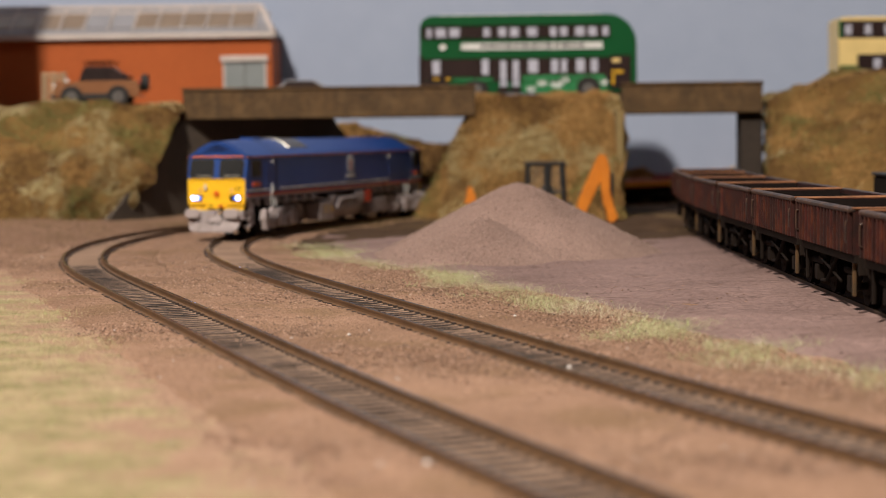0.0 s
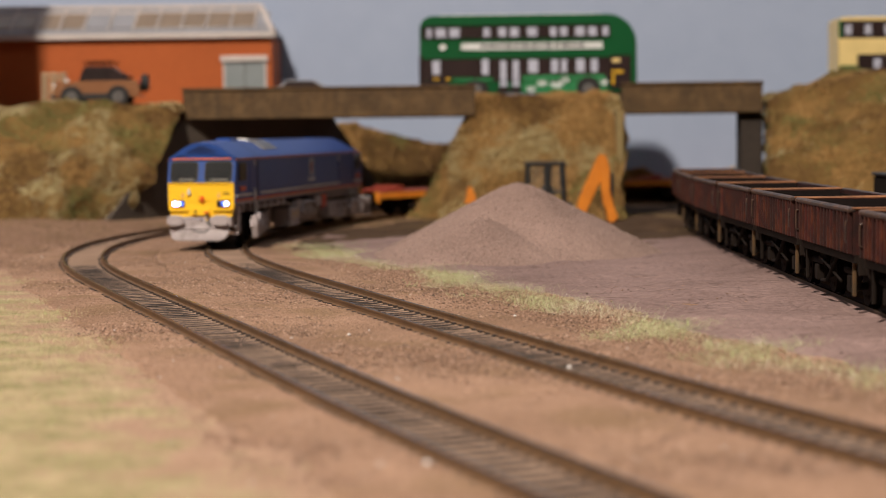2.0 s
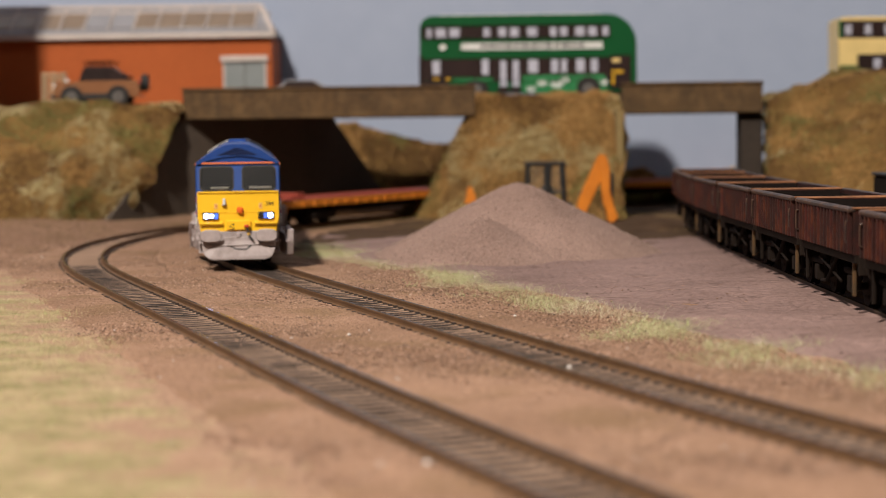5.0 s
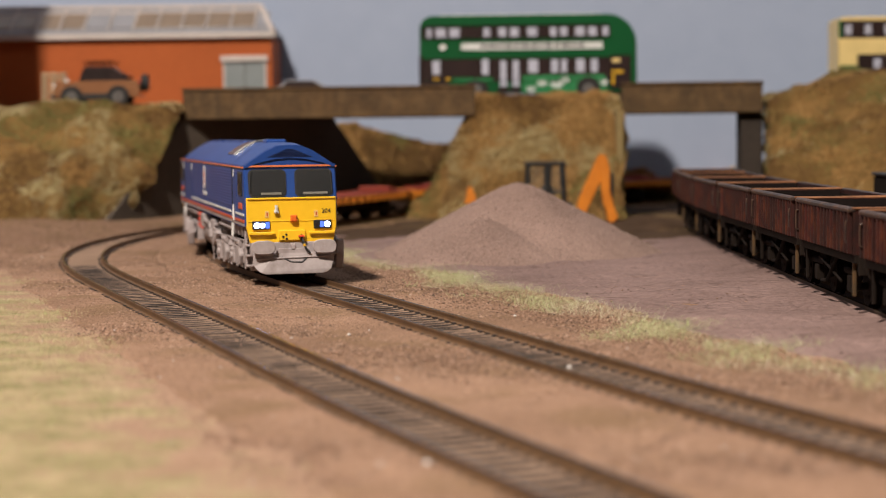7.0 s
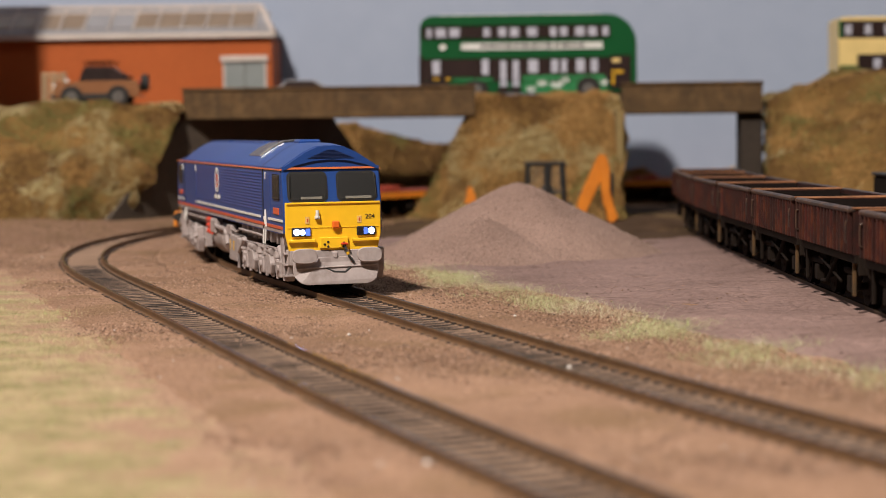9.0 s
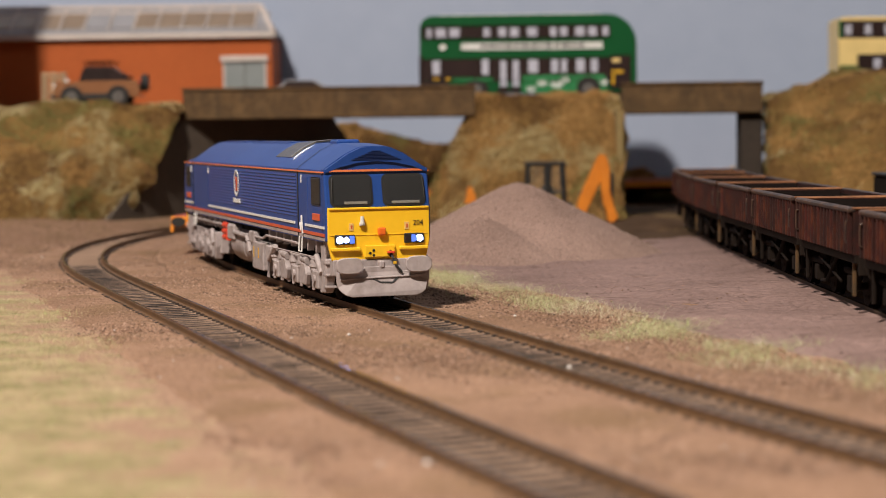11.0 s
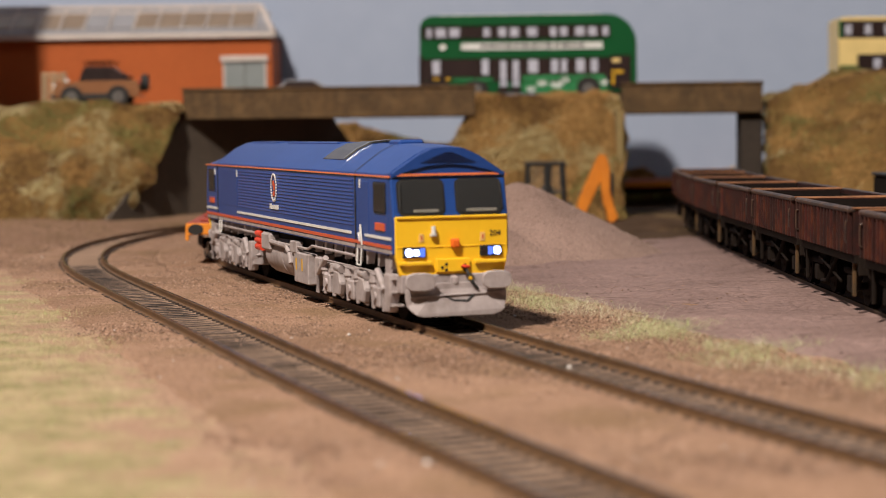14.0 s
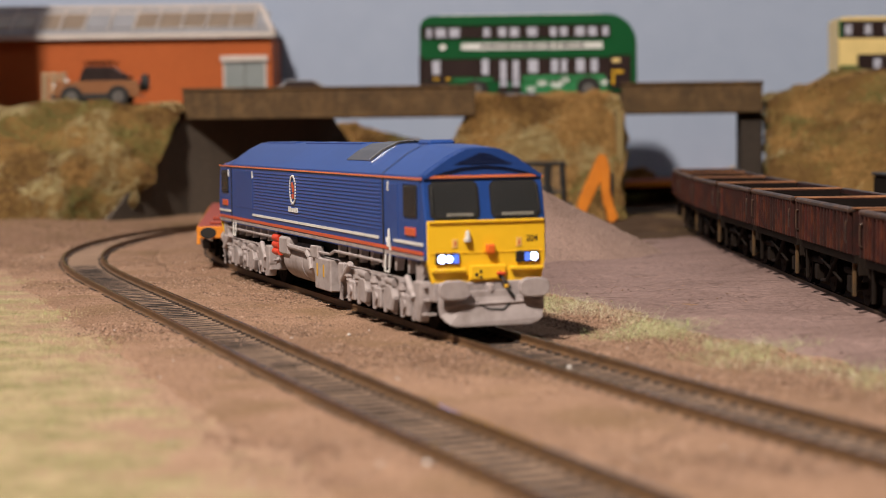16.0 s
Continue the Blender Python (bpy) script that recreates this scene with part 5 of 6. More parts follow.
def on_siding(y):
    i = (y - 250) / 2.0
    return tuple(float(np.interp(i, np.arange(len(SIDING)), SIDING[:, k])) for k in range(3))


for k in range(7):
    x, y, h = on_siding((481 if k == 0 else 487 + 87.5 * k))
    m = at(x, y, 0, math.degrees(h))
    if k == 0:
        first_wagon.matrix_basis = m
    else:
        copy_thing(first_wagon, m)


# ---- road vehicles ----
def road_wheel(parent, x, y, r, w, hub=ALLOY):
    tyre = part("wheel", rod(B(), (x, y - w / 2, r), (x, y + w / 2, r), r, 24), TYRE, parent, "black rubber tyre", smooth=True)
    d = -1 if y < 0 else 1
    h = rod(B(), (x, y + d * (w / 2 - 0.3), r), (x, y + d * (w / 2 + 0.15), r), r * 0.6, 20)
    for k in range(5):
        a = k * math.tau / 5
        rod(h, (x + r * 0.35 * math.cos(a), y + d * (w / 2), r + r * 0.35 * math.sin(a)), (x + r * 0.35 * math.cos(a), y + d * (w / 2 + 0.35), r + r * 0.35 * math.sin(a)), r * 0.1, 6)
    part("hub", h, hub, tyre, "bright wheel hub", smooth=True)
    return tyre


def bus_body(L, W, H, round_front, round_back, base):
    """Side profile of a double-decker, x from front to back, drawn out across."""
    pts = []
    for cx, cz, r, a0 in ((L - round_back, H - round_back, round_back, 0), (round_front, H - round_front, round_front, 90)):
        for k in range(7):
            a = radians(a0 + 15 * k)
            pts.append((cx + r * math.cos(a), cz + r * math.sin(a)))
    return [(L, base), *pts, (0, base)]


def green_bus(m):
    t = thing("double_decker_bus", "green modern double-decker bus with pale advert band, parked on the road", "bus", m)
    L, W, H = 147.0, 33.0, 57.0
    body = part("body", prism(B(), bus_body(L, W, H, 9, 20, 4.0), 1, -W / 2, W / 2, 0.9), BUSGREEN, t, "glossy dark green body", smooth=True)
    # The bright highlight along the green roof, laid on as a white panel.
    part("roof_panel", box(B(), 14, L - 24, -W / 2 + 3, W / 2 - 3, H - 0.4, H + 0.6, 0.4), BUSROOF, body, "white panel imitating the highlight on the glossy roof")
    for s in (-1, 1):
        y = s * W / 2

        def panel(name, x0, x1, z0, z1, material, label="", out=0.3, b=0.4, parent=body):
            a, c = sorted((y - s * 0.3, y + s * out))
            return part(name, box(B(), x0, x1, a, c, z0, z1, b), material, parent, label)

        up = panel("upper_window_band", 1.0, 129, 41.4, 50.2, BUSDARK, "dark upper deck window band", 0.2, 1.5)
        for x0, x1, k in ((4.5, 8.5, 0), (10.5, 18, 0), (20, 27.5, 0), (43, 48, 1), (53, 59, 1), (61, 67.5, 0), (72.5, 80, 0), (88, 93, 0), (95, 100.5, 0), (105, 112, 0), (114, 120.5, 0), (123.5, 128, 0)):
            panel("pane", x0, x1, 42.3, 48.8, BUSPANE, "pane coloured pale to imitate a reflection", 0.35, 0.6, up)
        lo = panel("lower_window_band", 1.0, 131, 12.5, 28.0, BUSDARK, "dark lower deck window band", 0.2, 1.0)
        for x0, x1, z0, z1 in ((8, 14, 17, 27), (41.5, 47, 16.5, 27.5), (54, 59, 8.5, 26.5), (62.5, 67.5, 8.5, 26.5), (73, 80.5, 17.5, 27), (88.5, 94, 17.5, 27), (95.5, 100, 17.5, 27), (105.5, 112, 17.5, 27), (115.5, 121, 17.5, 27)):
            panel("pane", x0, x1, z0, z1, BUSPANE, "pane coloured pale to imitate a reflection", 0.35, 0.5, lo)
        panel("advert_band", 28, 124, 33.6, 38.4, BUSROOF, "pale advert band with unreadable lettering", 0.25, 0.8)
        bars = B()
        x = 41.0
        for w in (4, 6, 2.5, 5, 3, 6, 4, 2, 5, 3.5, 6, 2.5, 4):
            box(bars, x, x + w, min(y, y + s * 0.45), max(y, y + s * 0.45), 35.2, 37.0)
            x += w + 1.4
        part("advert_lettering", bars, BUSDARK, body, "dark unreadable lettering bars")
        panel("skirt", 20, 50, 4.2, 15.6, BUSGREEN, "", 0.3)
        panel("skirt_stripe", 23, 49, 12.2, 14.4, BUSLIGHT, "light green stripe", 0.45)
        panel("skirt", 69, 126, 4.2, 16.4, BUSLIGHT, "light green lower side with pale leaf shapes", 0.3)
        for x, w, z in ((79, 7, 9), (88, 9, 8), (95, 6, 11), (122, 5, 9), (72, 6, 5)):
            panel("leaf_shape", x, x + w, z, z + 4, BUSROOF, "pale leaf shape", 0.42, 1.4)
        panel("door", 52.5, 60.2, 4.5, 8.3, BUSDARK, "dark door leaf")
        panel("door", 61, 68.5, 4.5, 8.3, BUSDARK, "dark door leaf")
        panel("rear_platform", 128.5, 143, 6.5, 29.0, BUSDARK, "dark open rear platform", 0.25, 1.0)
        panel("grab_pole", 130, 132, 9, 18, SEATYELLOW, "yellow grab pole", 0.6, 0.4)
        panel("grab_pole", 130, 138, 16.5, 19, SEATYELLOW, "yellow grab rail", 0.6, 0.4)
        panel("grab_pole", 130, 136, 24, 27, BUSCREAM, "yellow sign", 0.5, 0.4)
        panel("badge", 13, 18, 33.6, 38, BUSROOF, "round pale badge", 0.3, 1.4)
        panel("grab_pole", 9, 13, 13.5, 15, SEATYELLOW, "yellow handrail", 0.6, 0.4)
        panel("grab_pole", 17, 21, 13.5, 15, SEATYELLOW, "yellow handrail", 0.6, 0.4)
        road_wheel(t, 38, s * 15.1, 6.6, 4.6)
        road_wheel(t, 114, s * 15.1, 6.6, 4.6)
    part("headlamp", box(B(), -0.4, 0.5, -13, -8, 9, 12, 0.4), CHROME, body)
    part("windscreen", box(B(), -0.5, 2.0, -W / 2 - 0.35, W / 2 + 0.35, 12.5, 30.0, 0.5), BUSDARK, body, "dark wrap-round windscreen")
    part("front_skirt", box(B(), -0.4, 20, -W / 2 - 0.3, W / 2 + 0.3, 4.2, 12.6, 0.5), BUSDARK, body, "dark lower front")
    for s in (-1, 1):
        for x in (38, 114):
            arch = [(x + 8.2 * math.cos(radians(a)), 6.6 + 8.2 * math.sin(radians(a))) for a in range(-15, 196, 15)]
            part("wheel_arch", prism(B(), arch, 1, *sorted((s * (W / 2 - 1), s * (W / 2 + 0.42)))), BUSDARK, body, "dark wheel arch")
    return t


def cream_bus(m):
    t = thing("double_decker_bus", "cream and dark green double-decker bus parked above the bank", "bus", m)
    L, W, H = 130.0, 33.0, 57.0
    body = part("body", prism(B(), bus_body(L, W, H, 4, 5, 4.0), 1, -W / 2, W / 2, 0.8), BUSCREAM, t, "cream body", smooth=True)
    for s in (-1, 1):
        y = s * W / 2

        def panel(name, x0, x1, z0, z1, material, label="", out=0.3, b=0.3, parent=body):
            a, c = sorted((y - s * 0.3, y + s * out))
            return part(name, box(B(), x0, x1, a, c, z0, z1, b), material, parent, label)

        up = panel("upper_window_band", 0.6, 128, 42.5, 54.5, BUSDARK, "dark upper window band")
        panel("corner_panel", 0.2, 2.8, 42.6, 54.6, BUSGREEN, "dark green corner", 0.45)
        lo = panel("lower_window_band", 13, 128, 19.5, 31.5, BUSDARK, "dark lower window band")
        panel("corner_panel", 0.2, 13, 16.5, 24, BUSGREEN, "dark green panel", 0.4)
        for k in range(9):
            panel("pane", 4 + k * 13.5, 9.5 + k * 13.5, 44.6, 52.2, BUSPANE, "pane with its pale reflection painted as colour", 0.36, 0.8, up)
            if k:
                panel("pane", 10 + k * 13.5, 16 + k * 13.5, 21.6, 29.2, BUSPANE, "pane with its pale reflection painted as colour", 0.36, 0.8, lo)
        road_wheel(t, 28, s * 14.2, 6.4, 4.6)
        road_wheel(t, 98, s * 14.2, 6.4, 4.6)
    return t


def jeep(m):
    t = thing("off_road_car", "bronze off-road car with roof rack and rear spare wheel", "car", m)
    body = part("body", prism(B(), [(1, 6), (0.5, 12), (2, 15.2), (17, 16.6), (56, 16.8), (57, 12), (56.5, 6), (49, 6), (47.5, 10.4), (43, 12.4), (38.5, 10.4), (37, 6), (18.5, 6), (17, 10.4), (12.5, 12.4), (8, 10.4), (6.5, 6)], 1, -11.6, 11.6, 0.5), BRONZE, t, "metallic bronze lower body")
    cabn = part("cabin", prism(B(), [(17, 16.6), (20, 25), (22, 26.2), (38, 26.2), (40, 25), (44, 21.6), (48.5, 20.8), (49.5, 16.6)], 1, -10.4, 10.4, 0.5), BUSDARK, t, "dark glazed cabin")
    for s in (-1, 1):
        y = s * 10.4
        for x0, x1 in ((22, 28.5), (30, 37.5)):
            a, c = sorted((y - s * 0.2, y + s * 0.25))
            part("side_pane", box(B(), x0, x1, a, c, 18.2, 24.2, 0.4), DARKGLASS, cabn, "dark side pane")
        a, c = sorted((s * 11.4, s * 12.2))
        part("sill", box(B(), 17.5, 38.5, a, c, 4.6, 8.6, 0.3), BLACK, body, "black sill")
        for x in (12.5, 43):
            arch = B()
            for k in range(8):
                a0, a1 = radians(180 - k * 22.5), radians(180 - (k + 1) * 22.5)
                rod(arch, (x + 6.9 * math.cos(a0), s * 12.0, 6 + 6.9 * math.sin(a0)), (x + 6.9 * math.cos(a1), s * 12.0, 6 + 6.9 * math.sin(a1)), 0.8, 6)
            part("wheel_arch", arch, BLACK, body, "black wheel arch")
            road_wheel(t, x, s * 11.0, 6.3, 4.2, TYREHUB)
        part("headlamp", rod(B(), (0.2, s * 8.2, 13), (1.4, s * 8.2, 13), 2.0, 14), LAMPGLASS, body, "round bright headlamp", smooth=True)
        part("mirror", box(B(), 19.5, 20.8, min(s * 10.6, s * 13.4), max(s * 10.6, s * 13.4), 18, 20, 0.3), BLACK, cabn)
    part("bumper", box(B(), -1.6, 1.2, -11, 11, 5.2, 8.4, 0.5), BLACK, body, "black bumper")
    part("wing_lamp", rod(B(), (8.5, -9.5, 16.4), (10.0, -9.5, 18.2), 1.6, 12), LAMPGLASS, body, "bright spot lamp", smooth=True)
    rack = B()
    for y in (-9.5, 9.5):
        path_rod(rack, [(21, y, 27.2), (21, y, 29.4), (40, y, 29.4), (40, y, 27.2)], 0.35)
    for k in range(5):
        rod(rack, (22 + k * 4, -9.5, 28), (22 + k * 4, 9.5, 28), 0.3, 6)
        for y in (-9.5, 9.5):
            rod(rack, (22 + k * 4, y, 26), (22 + k * 4, y, 29), 0.25, 6)
    part("roof_rack", rack, CHASSIS, t, "thin metal roof rack")
    sp = part("spare_wheel", rod(B(), (57, 0, 15.5), (61, 0, 15.5), 5.6, 24), TYRE, t, "black spare wheel", smooth=True)
    part("hub", rod(B(), (60.8, 0, 15.5), (61.3, 0, 15.5), 3.0, 18), ALLOY, sp)
    part("tail_lamp", box(B(), 56.4, 57.4, -11.2, -8.8, 14.8, 17, 0.3), REDPART, body)
    return t


def digger(m):
    t = thing("backhoe_loader", "orange backhoe loader with black cab behind the gravel heap", "digger", m)
    body = part("body", prism(B(), [(14, 7), (14, 15), (34, 17.5), (36, 12), (58, 12), (60, 7)], 1, -8, 8, 0.6), DIGORANGE, t, "orange engine cover and chassis")
    cabn = part("cab_roof", box(B(), 35, 59, -10, 10, 36.0, 38.2, 0.8), BLACK, t, "black cab roof")
    fr = B()
    for x, x2 in ((37, 36), (57.5, 58.5), (49, 48)):
        for y in (-9.2, 9.2):
            rod(fr, (x2, y, 12), (x, y, 36.5), 1.7 if x == 49 else 1.15, 8)
    for y in (-9.2, 9.2):
        rod(fr, (36, y, 20), (58, y, 20), 0.6, 8)
    part("cab_frame", fr, BLACK, t, "black cab pillars")
    for y in (-9.3, 9.3):
        part("cab_pane", box(B(), 38, 57, y - 0.15, y + 0.15, 21, 35.5, 0.1), glass_mat("digger_glass", (0.3, 0.32, 0.32), 0.05, 0.05), t, "clear cab pane")
    part("seat", box(B(), 45, 52, -3.5, 3.5, 12, 24, 1.0), BLACK, t, "black seat")
    for s in (-1, 1):
        road_wheel(t, 48, s * 10, 8.0, 5, DIGORANGE)
        road_wheel(t, 20, s * 9, 5.4, 4, DIGORANGE)
        arm = prism(B(), [(6, 13), (5, 15), (22, 17), (34, 16), (33, 13), (22, 14)], 1, s * 6.6 - 0.9, s * 6.6 + 0.9, 0.3)
        part("loader_arm", arm, BLACK, t, "black loader arm")
    part("bucket", prism(B(), [(-1, 14.5), (5, 14), (6, 18), (3.5, 24), (1, 23), (0, 17)], 1, -12, 12, 0.4), DIGORANGE, t, "orange front bucket")
    bm = prism(B(), [(66, 8), (70, 5.5), (73.5, 12), (78, 22), (83, 33), (84, 37), (81.5, 40), (77.5, 39), (75.5, 34), (70.5, 24), (66.5, 14)], 1, -2.6, 2.6, 0.5)
    part("boom", bm, DIGORANGE, t, "orange rear boom")
    st = prism(B(), [(77.5, 40), (80, 42.5), (83.5, 41.5), (85.5, 34), (85.5, 20), (88.5, 9), (85.5, 6), (81.5, 12), (80, 24), (79, 33)], 1, -3.4, -0.2, 0.4)
    part("dipper", st, DIGORANGE, t, "orange dipper arm")
    part("dipper_ram", rod(B(), (87.0, -1.5, 31), (86.6, -1.5, 16), 1.1, 10), BLACK, t, "black dipper ram", smooth=True)
    part("rear_bucket", prism(B(), [(83, 9.5), (88.5, 9), (90.5, 5), (87, 0.6), (84, 2.5)], 1, -4, 4, 0.4), DIGORANGE, t, "orange rear bucket")
    part("ram", rod(B(), (68, 3.2, 18), (84, 3.2, 34), 1.0, 10), BLACK, t, "black hydraulic ram", smooth=True)
    part("king_post", box(B(), 58, 63, -9, 9, 4, 13, 0.5), BLACK, t, "black rear frame")
    for s in (-1, 1):
        part("stabiliser", box(B(), 60, 63, s * 9 - 1, s * 9 + 1, 0, 14, 0.3), BLACK, t, "black stabiliser leg")
    return t


green_bus(at(-14, 1253, 75.3))
cream_bus(at(271.5, 1262, 71.5))
jeep(at(-254, 1204, 73.5))
digger(at(14, 1080, -2.6))


# ---- factory building and its clutter ----
def building():
    t = thing("factory_building", "orange brick factory with white trim and glazed sloping roof", "building")
    x0, x1, y0, y1, z0, z1 = -480, -121, 1312, 1382, 73.5, 123.6
    wall = part("wall", box(B(), x0, x1, y0, y1, z0, z1), BRICK, t, "orange-red brick wall")
    bm = B()
    for k in range(22):
        z = z0 + 1.5 + k * 2.15
        box(bm, x0, x1 + 0.12, y0 - 0.12, y0 + 0.5, z, z + 1.75)
    part("brick_coursing", bm, BRICK, wall)
    part("fascia", box(B(), x0 - 2, x1 + 3, y0 - 5, y0 + 1, z1 - 0.6, z1 + 3.2, 0.4), WHITEWOOD, t, "white gutter board")
    zr, yr = 146.5, (y0 + y1) / 2
    def hipped(bm):
        """Leans the end of the roof back, so that the ridge is shorter than the eaves."""
        for q in bm.verts:
            if q.co.x > x1 - 40 and q.co.z > z1 + 2:
                q.co.x -= 13.0 * (q.co.z - z1 - 2) / (zr - z1)
        return bm

    roof = part("roof", hipped(prism(B(), [(y0 - 4, z1 + 2.2), (y0 - 4, z1 + 4.5), (yr, zr + 2), (y1 + 4, z1 + 4.5), (y1 + 4, z1 + 2.2)], 0, x0 - 2, x1 + 2)), ROOFGREY, t, "grey roof sheet")
    part("barge_board", hipped(prism(B(), [(y0 - 5, z1 + 2), (y0 - 5, z1 + 5.6), (yr, zr + 3.2), (yr, zr - 0.4)], 0, x1 + 0.5, x1 + 4)), WHITEWOOD, roof, "white barge board")
    part("ridge", box(B(), x0, x1 - 11, yr - 2, yr + 2, zr + 1, zr + 3.4, 0.5), WHITEWOOD, roof, "white ridge board")
    ang = math.degrees(math.atan2(zr + 2 - z1 - 4.5, yr - y0 + 4))
    slope = Matrix.Translation((0, (y0 - 4) * MM, (z1 + 4.6) * MM)) @ pose(0, 0, 0, ang, 0, 0)
    ln = math.hypot(zr + 2 - z1 - 4.5, yr - y0 + 4)
    panes = [(-131.0, -123.0, 1)] + [(-149.6 - 17.6 * k, -134.4 - 17.6 * k, 0) for k in range(5)] + [(-236.4, -221.5, 1), (-255.0, -239.0, 1)] + [(-272.4 - 17.6 * k, -257.2 - 17.6 * k, 0) for k in range(12)]
    for xa, xb, grey in panes:
        m_ = ROOFGREY if grey else ROOFGLASS
        part("roof_pane", box(B(), xa, xb, 6, ln - 14, 0.1, 0.9, 0.1), m_, roof, "grey roof panel" if grey else "brownish roof glazing", m=slope)
        if xb < -130:
            part("glazing_bar", box(B(), xb + 0.6, xb + 1.8, 3, ln - 4, 0.1, 1.5, 0.2), WHITEWOOD, roof, "white glazing bar", m=slope)
    part("glazing_bar", box(B(), x0, x1 - 11, ln - 13.5, ln - 11.5, 0.1, 1.4, 0.2), WHITEWOOD, roof, "white glazing bar", m=slope)
    dx = -140.0
    door = part("door", box(B(), dx - 15, dx + 13.5, y0 - 1.0, y0 - 0.2, z0, 106, 0.2), DOORGREY, t, "pale grey double door")
    part("lintel", box(B(), dx - 18, dx + 16, y0 - 3, y0 - 0.1, 106, 110.4, 0.4), WHITEWOOD, door, "white lintel")
    part("door_seam", box(B(), dx - 1, dx - 0.5, y0 - 1.2, y0 - 0.9, z0, 106), BUSDARK, door)
    part("door_frame", box(B(), dx - 16.4, dx - 15, y0 - 1.6, y0 - 0.2, z0, 106), WHITEWOOD, door)
    part("door_frame", box(B(), dx + 13.5, dx + 15, y0 - 1.6, y0 - 0.2, z0, 106), WHITEWOOD, door)
    return t


building()


def annexe():
    t = thing("brick_annexe", "taller brick building beside the factory", "building")
    part("wall", box(B(), -430, -306, 1165, 1225, 73.5, 240, 0.5), BRICK, t, "orange brick wall")
    part("parapet", box(B(), -432, -305, 1163, 1227, 240, 245, 0.5), WHITEWOOD, t, "white parapet")
    return t


annexe()


def pallet(m):
    t = thing("wooden_pallet", "weathered wooden pallet leaning beside the car", "pallet", m, "pallets")
    for x in (-6.5, 0, 6.5):
        part("bearer", box(B(), x - 0.8, x + 0.8, -1.0, 1.0, 0, 24, 0.1), PALLET, t)
    for k in range(7):
        part("slat", box(B(), -7.4, 7.4, -1.6, -1.0, 0.4 + k * 3.5, 2.2 + k * 3.5, 0.1), PALLET, t)
        if k % 3 == 0:
            part("slat", box(B(), -7.4, 7.4, 1.0, 1.6, 0.4 + k * 3.5, 2.4 + k * 3.5, 0.1), PALLET, t)
    return t


pallet(at(-261, 1225, 73.5, 0, -8))
pallet(at(-260.5, 1231, 73.5, 1.5, -8))


def grey_car(m):
    t = thing("saloon_car", "grey car half hidden behind the bridge parapet", "car", m)
    part("body", prism(B(), [(0, 3), (0, 8), (12, 10), (19, 15.5), (38, 15.5), (47, 10), (56, 8.5), (57, 3)], 1, -11, 11, 0.8), ROOFGREY, t, "silver-grey body")
    part("windows", prism(B(), [(15, 10.4), (20, 14.8), (37, 14.8), (44, 10.4)], 1, -11.2, 11.2, 0.2), BUSDARK, t, "dark windows")
    for x in (11, 45):
        for s in (-1, 1):
            road_wheel(t, x, s * 10, 4.2, 3)
    return t


grey_car(at(-125, 1262, 75.2))


def black_van(m):
    t = thing("goods_van", "black goods van standing on a farther siding", "wagon", m)
    part("body", box(B(), -38, 38, -16, 16, 9, 31, 0.8), CHASSIS, t, "black van body")
    part("roof", box(B(), -39, 39, -17, 17, 31, 32.5, 0.6), BLACK, t, "black roof")
    for x in (-24, 24):
        wheelset(t, x, 6.2)
    return t


black_van(at(222, 830, 0, 90))


# ---- motion: the train runs along the inner line ----
LOCO, LOCO_BOGIES, LOCO_WHEELS = locomotive()
FIRST_FLAT = flat_wagon()
FLATS = [FIRST_FLAT]


def flat_again():
    c = copy_thing(FIRST_FLAT[0], FIRST_FLAT[0].matrix_basis.copy())
    bg = [o for o in c.children if o.name.startswith("bogie")]
    bg.sort(key=lambda o: -o.matrix_basis.translation.x)
    return c, bg, [sorted([w for w in o.children if w.name.startswith("wheelset")], key=lambda w: w.name) for o in bg]


for _ in range(3):
    FLATS.append(flat_again())

RUN = [(0, 791.6), (1, 757.6), (2, 719.1), (3, 677.6), (4, 631.9), (5.25, 573.3), (6.5, 519.5), (7.25, 494.0), (8, 474.1), (9, 449.9), (10.25, 418.4), (11.5, 387.4), (12.5, 364.2), (13.5, 341.3), (14.5, 321.9), (15.25, 310.1), (16, 302.8)]


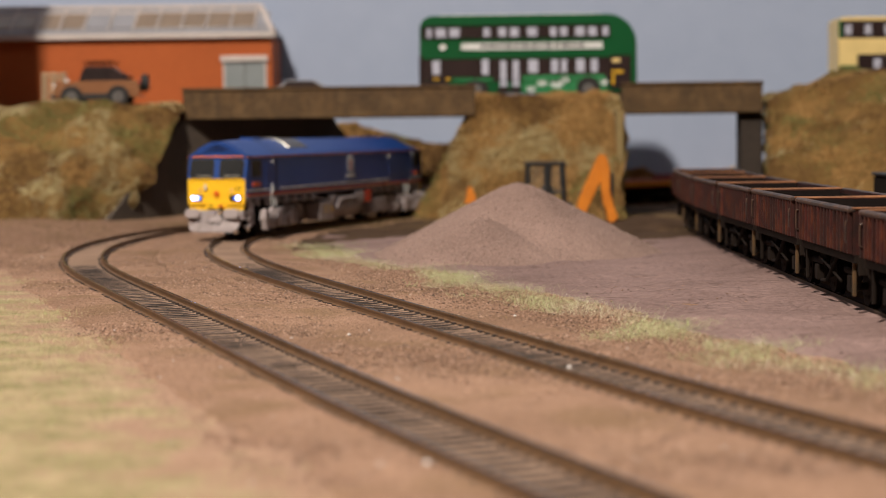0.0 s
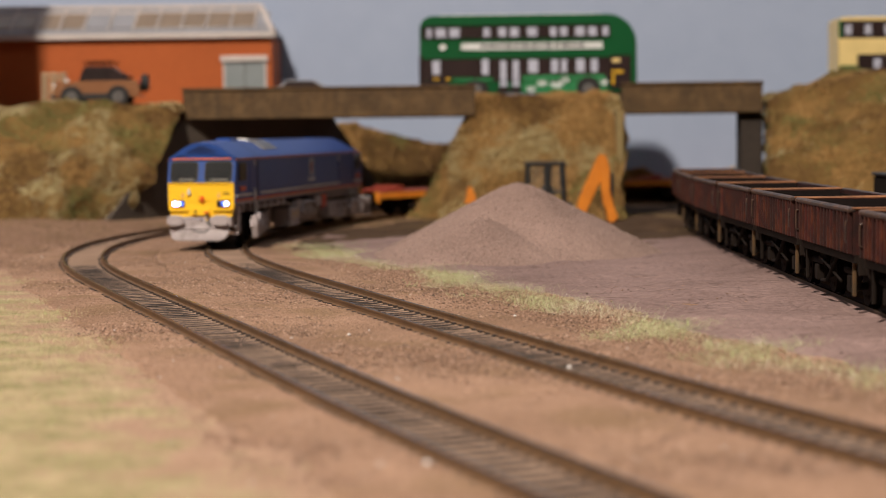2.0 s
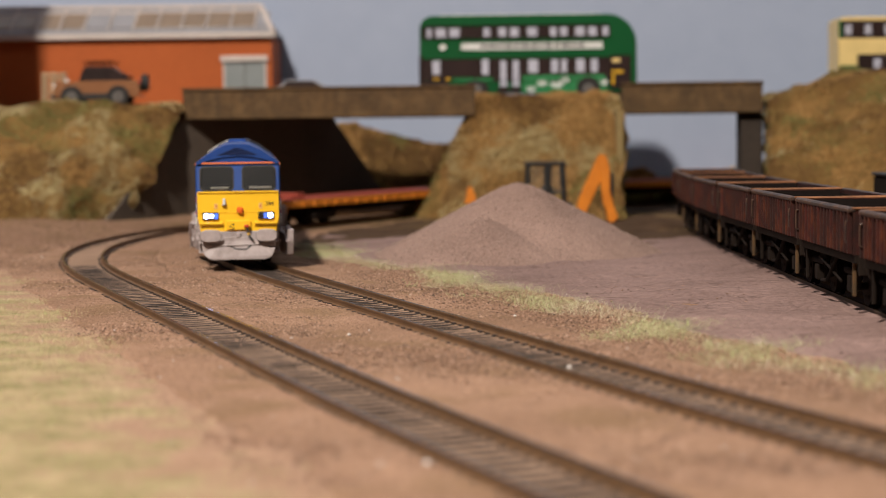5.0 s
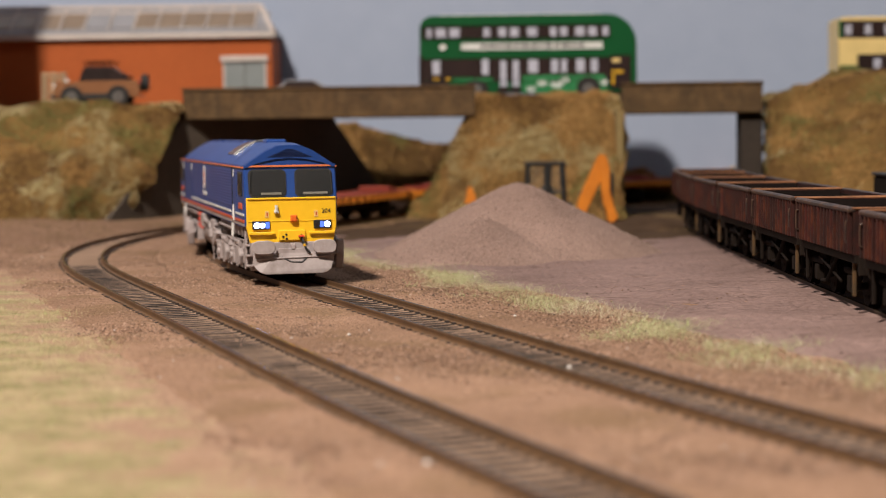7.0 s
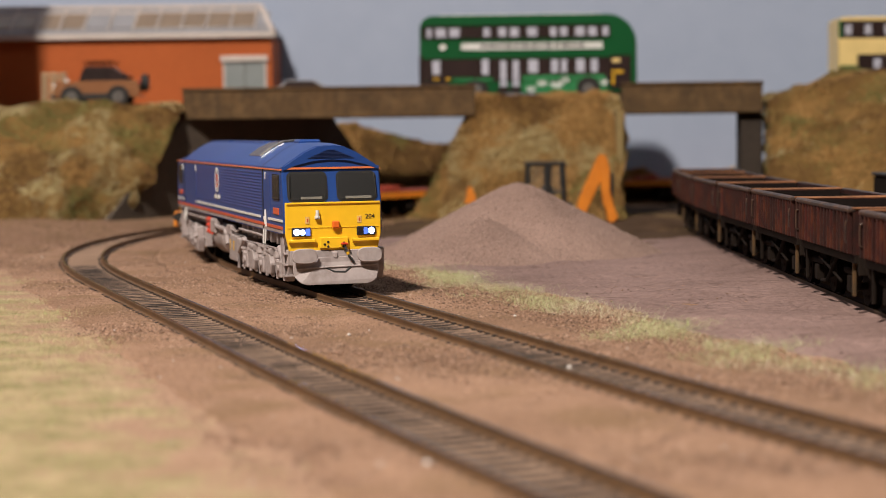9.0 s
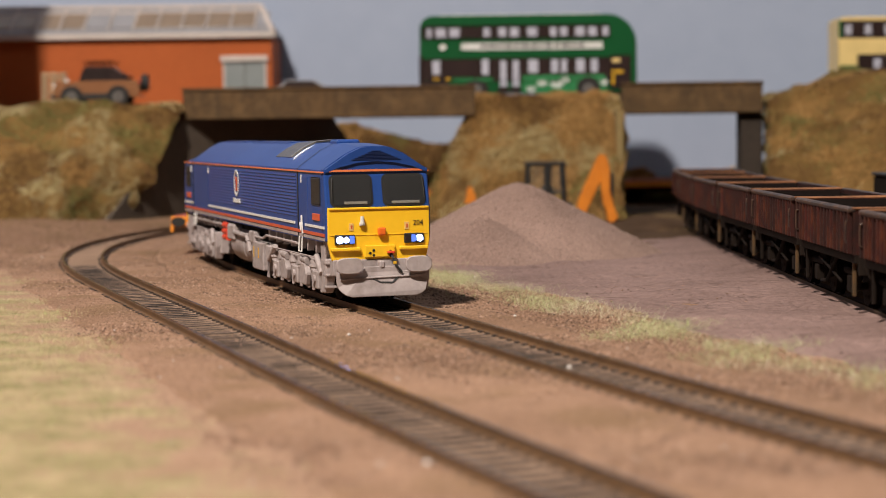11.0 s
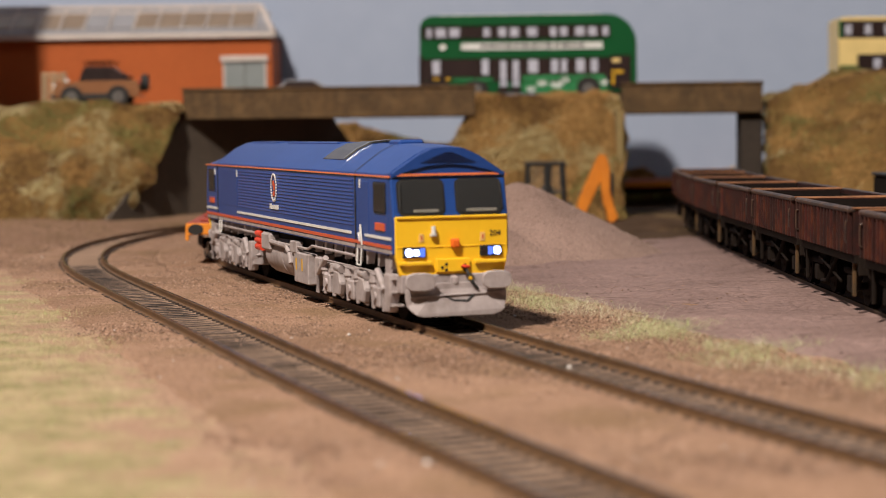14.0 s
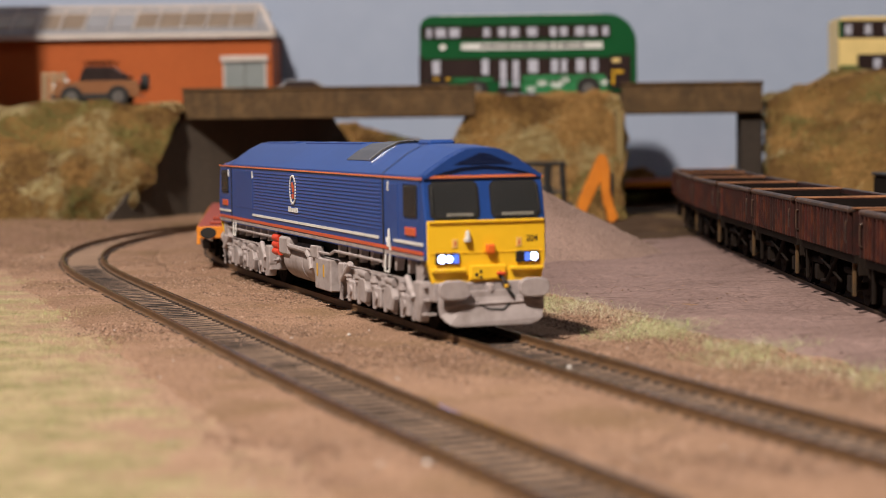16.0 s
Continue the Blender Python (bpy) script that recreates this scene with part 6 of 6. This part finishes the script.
def run(t):
    """Smooth way along the line at t: how far the leading bogie is from the line's near end."""
    ts, ss = np.array([r[0] for r in RUN]), np.array([r[1] for r in RUN])
    i = int(np.clip(np.searchsorted(ts, t) - 1, 0, len(ts) - 2))
    slope = np.gradient(ss, ts)
    h, u = ts[i + 1] - ts[i], (t - ts[i]) / (ts[i + 1] - ts[i])
    return float((2 * u**3 - 3 * u**2 + 1) * ss[i] + (u**3 - 2 * u**2 + u) * h * slope[i] + (3 * u**2 - 2 * u**3) * ss[i + 1] + (u**3 - u**2) * h * slope[i + 1])


def behind(s, chord):
    """The place on the line that lies a straight distance behind s."""
    x, y, _ = on(INNER, s)
    d = chord
    for _ in range(4):
        a, b, _ = on(INNER, s + d)
        d += chord - math.hypot(a - x, b - y)
    return s + d


def place(s, pivot):
    s2 = behind(s, 2 * pivot)
    a, b = on(INNER, s), on(INNER, s2)
    h = math.atan2(a[1] - b[1], a[0] - b[0])
    m = at((a[0] + b[0]) / 2, (a[1] + b[1]) / 2, 0, math.degrees(h))
    turn = [math.degrees((q[2] + math.pi - h + math.pi) % math.tau - math.pi) for q in (a, b)]
    return s2, m, turn


def motions():
    times = [i * 0.25 for i in range(65)]
    vehicles = [(LOCO, LOCO_BOGIES, LOCO_WHEELS, 87.0, 7.0, 46.0)] + [(a, b, c, FLAT_PIVOT, 5.6, FLAT_HALF - FLAT_PIVOT) for a, b, c in FLATS]
    rows = [([], [[], []], []) for _ in vehicles]
    for t in times:
        s = run(t)
        start = s
        for (ob, bogies, wheels, pivot, r, over), (body, turns, rolls) in zip(vehicles, rows):
            if ob is not LOCO:
                s = behind(s, over + (26.0 if ob is FLATS[0][0] else 14.0))
            s2, m, turn = place(s, pivot)
            body.append((t, m))
            for k in (0, 1):
                turns[k].append((t, at((pivot, -pivot)[k], 0, 0, turn[k])))
            rolls.append((t, math.degrees((run(0) - start) / r)))
            s = s2 + (over if ob is not LOCO else 46.0)
    for (ob, bogies, wheels, pivot, r, over), (body, turns, rolls) in zip(vehicles, rows):
        walk(ob, body)
        for k in (0, 1):
            walk(bogies[k], turns[k])
            for w in wheels[k]:
                p = w.matrix_basis.translation.copy()
                walk(w, [(t, Matrix.Translation(p) @ pose(0, 0, 0, 0, a, 0)) for t, a in rolls])


motions()
